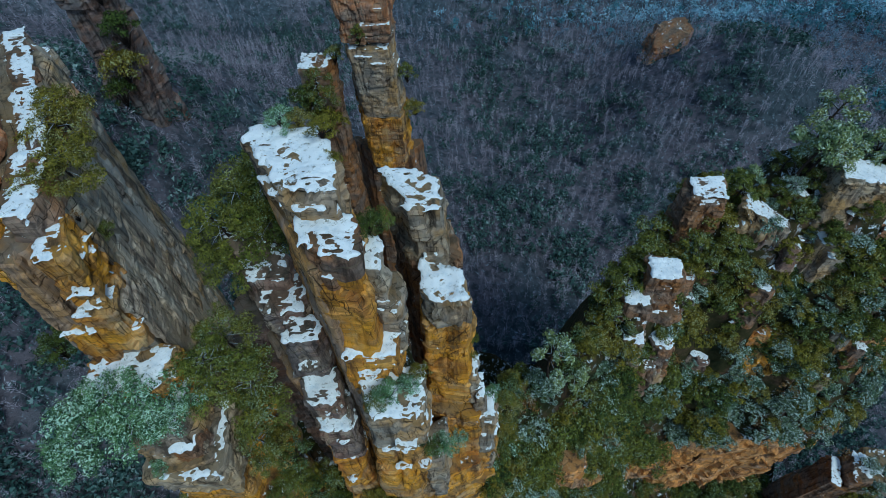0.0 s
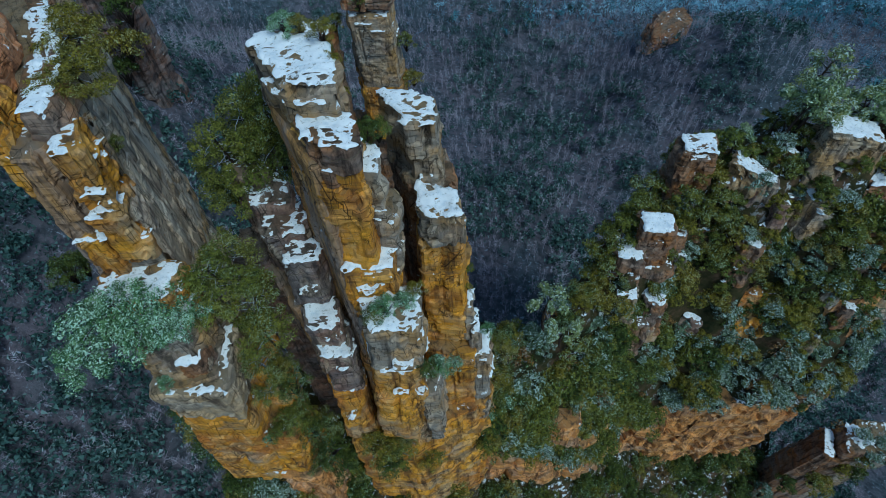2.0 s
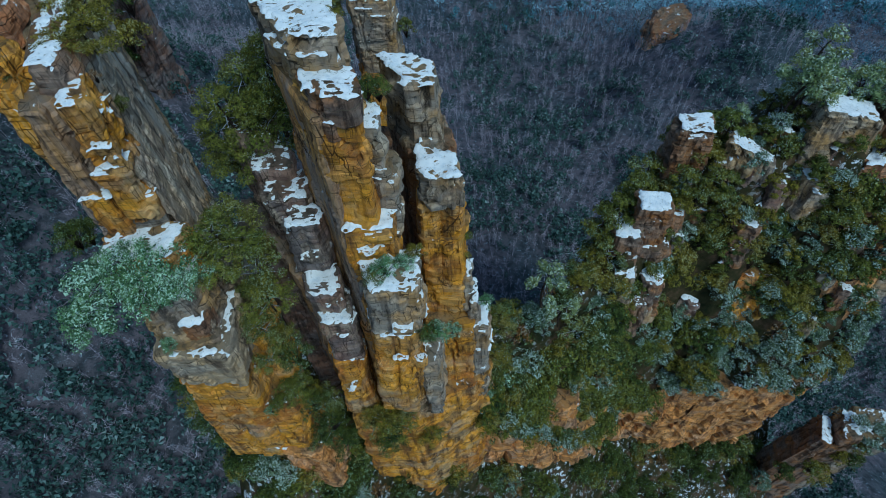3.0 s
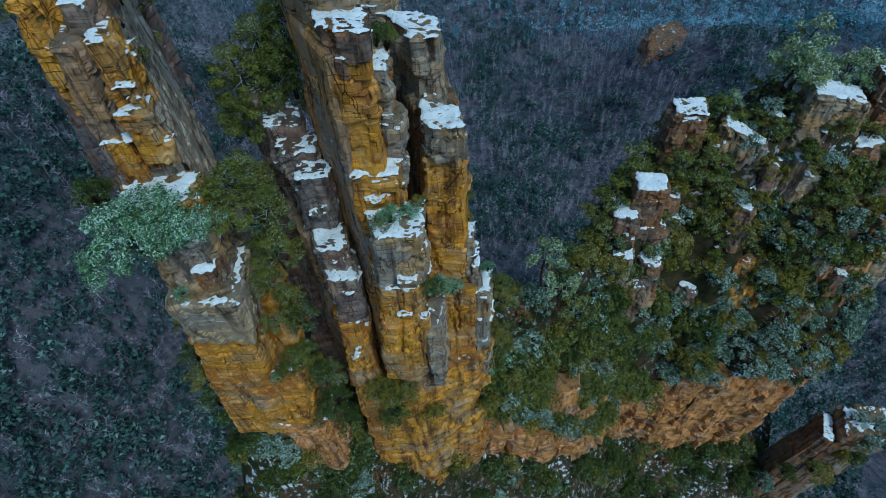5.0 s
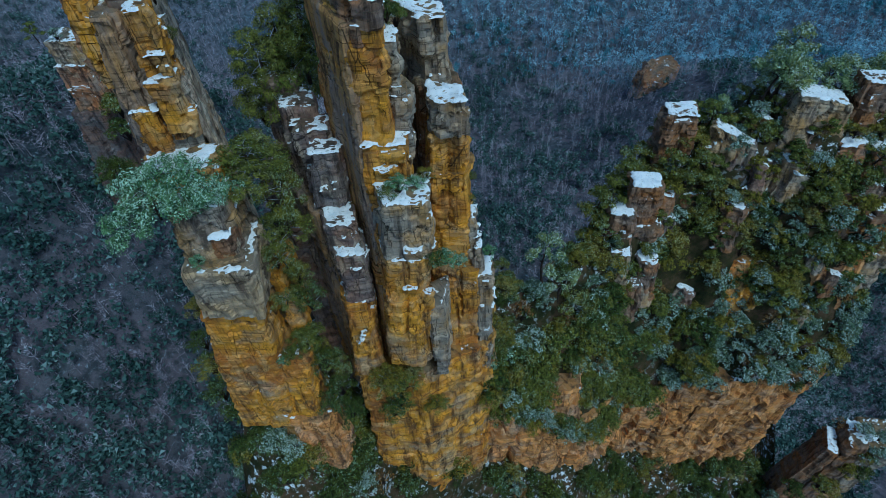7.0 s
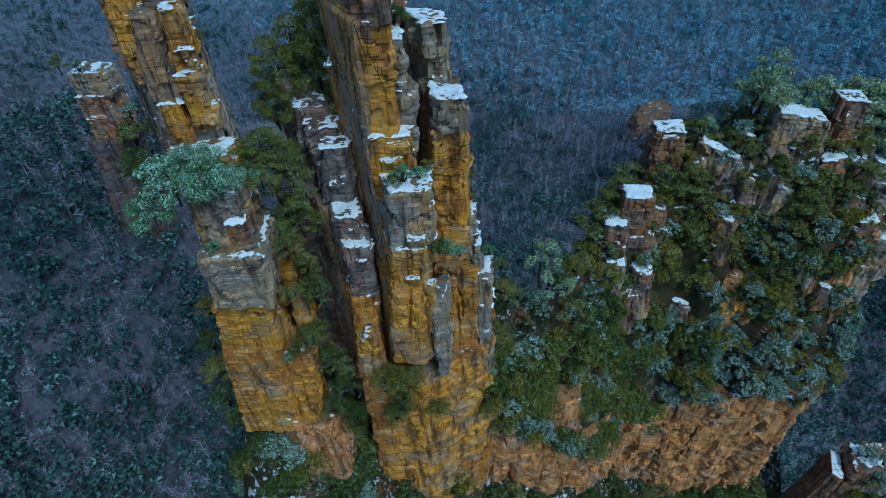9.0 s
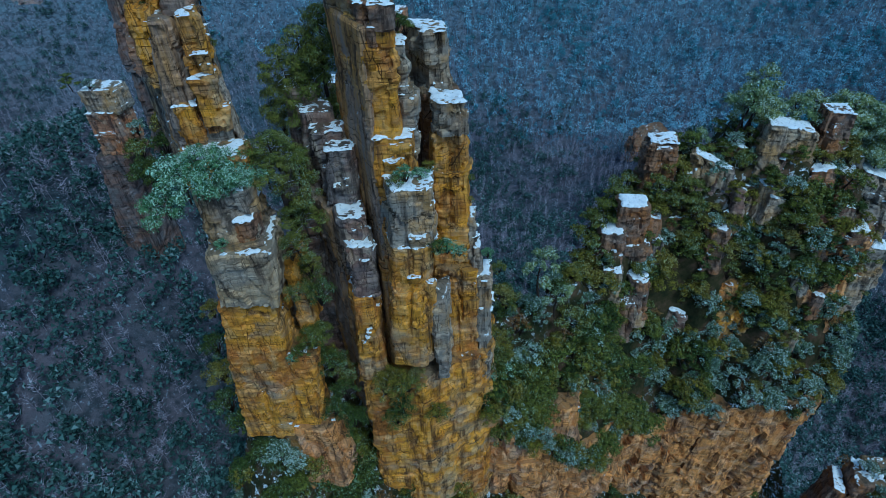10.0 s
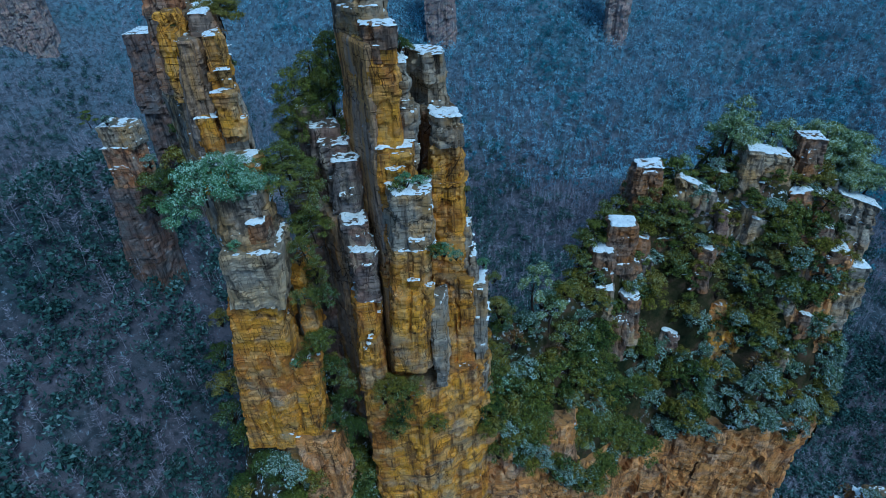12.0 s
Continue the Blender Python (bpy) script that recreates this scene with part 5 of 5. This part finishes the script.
# woods over the ridge's side, thin before the standing rocks
OPEN = ((27, 40, 42, 55), (38, 47, 54, 66), (47, 59, 50, 62), (63, 74, 54, 66), (75, 80, 54, 66), (83, 93, 50, 62))
for k in range(470):
    x = PICK.uniform(4, 93)
    wide = along(x, RX, (9, 10, 18, 22, 22, 22, 14, 8))
    if k < 420:
        # even over the height of the steep side
        f = (k % 105) / 105 * 0.85
        u = 0.5 - math.sin(math.asin(1 - 2 * f) / 3)
        y = ridge_front(x) - 2 + (wide + 2) * u
    else:
        f = PICK.random()
        y = ridge_front(x) + wide * (0.5 + 0.7 * f)
    z = ridge_height(x, y)
    w = PICK.random()
    s = PICK.uniform(0.65, 1.5) if k < 420 else PICK.uniform(0.5, 1.1)
    if any(a < x < b and c < y < d for a, b, c, d in OPEN):
        if w < 0.6:
            continue
        s = PICK.uniform(0.35, 0.7)
    frosty = 0.13 + 0.6 * smooth(105, 75, z) * smooth(35, 75, x)
    w = PICK.random()
    key = "frosted" if w < frosty else "olive" if w < frosty + 0.2 else "green" if w < 0.9 else "pine" if w < 0.95 else "dry"
    plant(key, x, y, z - 0.3, s, lean=(PICK.uniform(0, 25), PICK.uniform(-8, 8)))

# thicket on the slope below
for k in range(170):
    x = PICK.uniform(-54, 108)
    foot = along(x, FX, (26, 22, 21, 20, 24, 26, 29, 38, 43, 46, 50))
    y = foot - abs(PICK.gauss(0, 9)) + 0.5
    if y < -26:
        continue
    w = PICK.random()
    key = "frosted" if w < 0.06 and x < 40 else "laurel" if w < 0.6 else "green" if w < 0.8 else "olive" if w < 0.94 else "dry"
    plant(key, x, y, apron_height(x, y) - 0.3, PICK.uniform(0.7, 1.6), lean=(PICK.uniform(0, 20), 0))


# ---- far woods ----
def scatter_mesh(name, places, template, mat, seed):
    """Many trees in one mesh: triangles of a template, turned and scaled at each place (x, y, z, scale)."""
    rng = np.random.default_rng(seed)
    m, t = len(places), len(template[0])
    pick = rng.integers(0, len(template), m)
    tri = np.stack([template[k] for k in pick])
    a, s = rng.random(m) * 6.283, places[:, 3]
    c, q = np.cos(a)[:, None, None], np.sin(a)[:, None, None]
    x, y, z = tri[..., 0], tri[..., 1], tri[..., 2]
    out = np.stack((x * c - y * q, x * q + y * c, z), -1) * s[:, None, None, None]
    out = (out + places[:, None, None, :3]).reshape(-1, 3)
    n = len(out) // 3
    me = bpy.data.meshes.new(name)
    me.vertices.add(len(out))
    me.vertices.foreach_set("co", out.astype(np.float32).ravel())
    me.loops.add(n * 3)
    me.loops.foreach_set("vertex_index", np.arange(n * 3, dtype=np.int32))
    me.polygons.add(n)
    me.polygons.foreach_set("loop_start", np.arange(0, n * 3, 3, dtype=np.int32))
    me.materials.append(mat)
    me.update()
    return me


def bare_template(seed, branches=40, twig=0.13):
    """A leafless tree: three-sided trunk, slender rising branches and twigs."""
    rng = np.random.default_rng(seed)
    tris, h, r = [], 10.0, 0.11
    ring = [np.array((r * math.cos(a), r * math.sin(a), -1.0)) for a in (0, 2.1, 4.2)]
    tip = np.array((rng.normal(0, 0.4), rng.normal(0, 0.4), h))
    for k in range(3):
        tris.append((ring[k], ring[(k + 1) % 3], tip))
    for k in range(branches):
        f = 0.3 + 0.65 * rng.random()
        a = rng.random() * 6.283
        reach = (1.0 - 0.6 * f) * 3.4 * (0.5 + 0.6 * rng.random())
        p = tip * f
        if k > 14:
            p = p + np.array((math.cos(a), math.sin(a), 0.6)) * reach * 0.6 * rng.random()
        d = np.array((math.cos(a + rng.normal(0, 0.5)), math.sin(a + rng.normal(0, 0.5)), 0.1 + 0.8 * rng.random())) * reach * (0.45 if k > 14 else 1.0)
        w = np.cross(d, rng.normal(size=3))
        w *= (twig if k > 14 else twig + 0.02) / np.linalg.norm(w)
        tris.append((p - w, p + w, p + d))
    return np.array(tris)


def evergreen_template(seed, leaves=58):
    rng = np.random.default_rng(seed)
    tris = []
    lumps = rng.normal(size=(9, 3)) * np.array((1.7, 1.7, 1.6)) + np.array((0, 0, 5.5))
    for k in range(leaves):
        d = rng.normal(size=3)
        d /= np.linalg.norm(d)
        p = lumps[k % 9] + d * 1.5
        a = np.cross(d, rng.normal(size=3))
        a /= np.linalg.norm(a)
        s = 0.5 + 0.5 * rng.random()
        tris.append((p - a * s, p + a * s, p + np.cross(d, a) * s * 1.1 + d * 0.2))
    tris.append((np.array((-0.15, 0, -1)), np.array((0.15, 0, -1)), np.array((0, 0, 5))))
    return np.array(tris)


def wood_places(count, y0, y1, seed, chance):
    rng = random.Random(seed)
    out = []
    while len(out) < count:
        y = rng.uniform(y0, y1)
        x = rng.uniform(-1.0 * (y + 75) - 60, 1.0 * (y + 75) + 60)
        if -66 < x < 100 and y < 84:
            continue
        if rng.random() < chance(x, y):
            out.append((x, y, ground_height(x, y) - 0.3, rng.uniform(0.65, 1.3)))
    return np.array(out)


def patchy(x, y):
    return noise.noise(Vector((x * 0.012, y * 0.012, 20))) + 0.5 * noise.noise(Vector((x * 0.04, y * 0.04, 9)))


def far_template(seed, leaves=22):
    """A far tree with a rounded crown of twig sprays."""
    rng = np.random.default_rng(seed + 40)
    tris, lumps = [], rng.normal(size=(7, 3)) * np.array((1.2, 1.2, 1.5)) + np.array((0, 0, 6.5))
    for k in range(leaves):
        d = rng.normal(size=3)
        d /= np.linalg.norm(d)
        p = lumps[k % 7] + d * 1.1 * (0.4 + 0.8 * rng.random())
        a = np.cross(d + 0.4 * rng.normal(size=3), rng.normal(size=3))
        a /= np.linalg.norm(a)
        s = 0.4 + 0.6 * rng.random()
        tris.append((p - a * s * 0.5, p + a * s * 0.5, p + d * s * 1.5 + np.array((0, 0, 0.3))))
    tris.append((np.array((-0.12, 0, -1)), np.array((0.12, 0, -1)), np.array((0, 0, 7))))
    tris.append((np.array((0, -0.12, -1)), np.array((0, 0.12, -1)), np.array((0, 0, 7))))
    return np.array(tris)


puffs = [far_template(k) for k in range(8)]
fine = [bare_template(k, 62, 0.068) for k in range(8)]
green = [evergreen_template(k) for k in range(6)]
def haze_line(x, y):
    """The share of haze-coloured trees: none near by, all of them on the far mountainside."""
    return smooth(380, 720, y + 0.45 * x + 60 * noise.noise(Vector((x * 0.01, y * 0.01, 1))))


def dense(x, y):
    return (0.9 if patchy(x, y) < 0.3 else 0.4) * (0.55 if x < -60 and y < 200 else 1.0)


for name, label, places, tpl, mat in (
        ("bare_woods", "leafless purple-grey winter forest on the valley floor", wood_places(14000, -20, 860, 1, lambda x, y: dense(x, y) * (1 - haze_line(x, y))), fine, TWIGS),
        ("hazed_woods", "forest on the far mountainside, coloured blue-grey for haze", wood_places(19000, 140, 860, 2, lambda x, y: dense(x, y) * haze_line(x, y)), puffs, FAR_TWIGS),
        ("pale_haze_woods", "forest high on the far mountainside, coloured pale blue for haze", wood_places(13000, 440, 940, 6, lambda x, y: dense(x, y) * smooth(440, 640, y + 0.5 * x)) * np.array((1, 1, 1, 1.3)), puffs, HAZE_TWIGS),
        ("evergreen_woods", "dark evergreen trees scattered through the winter forest", wood_places(4500, -20, 600, 3, lambda x, y: (0.9 if patchy(x, y) > 0.12 or (x < -60 and y < 210 and patchy(x, y) > -0.45) else 0.12) * (1 - haze_line(x, y))), green, EVERGREEN),
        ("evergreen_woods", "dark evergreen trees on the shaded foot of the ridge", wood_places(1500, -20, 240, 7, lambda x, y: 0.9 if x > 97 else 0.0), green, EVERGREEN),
        ("hazed_evergreen_woods", "evergreen trees on the far mountainside, coloured blue-green for haze", wood_places(3400, 140, 860, 4, lambda x, y: (0.9 if patchy(x, y) > 0.1 else 0.12) * haze_line(x, y)), green, FAR_GREEN)):
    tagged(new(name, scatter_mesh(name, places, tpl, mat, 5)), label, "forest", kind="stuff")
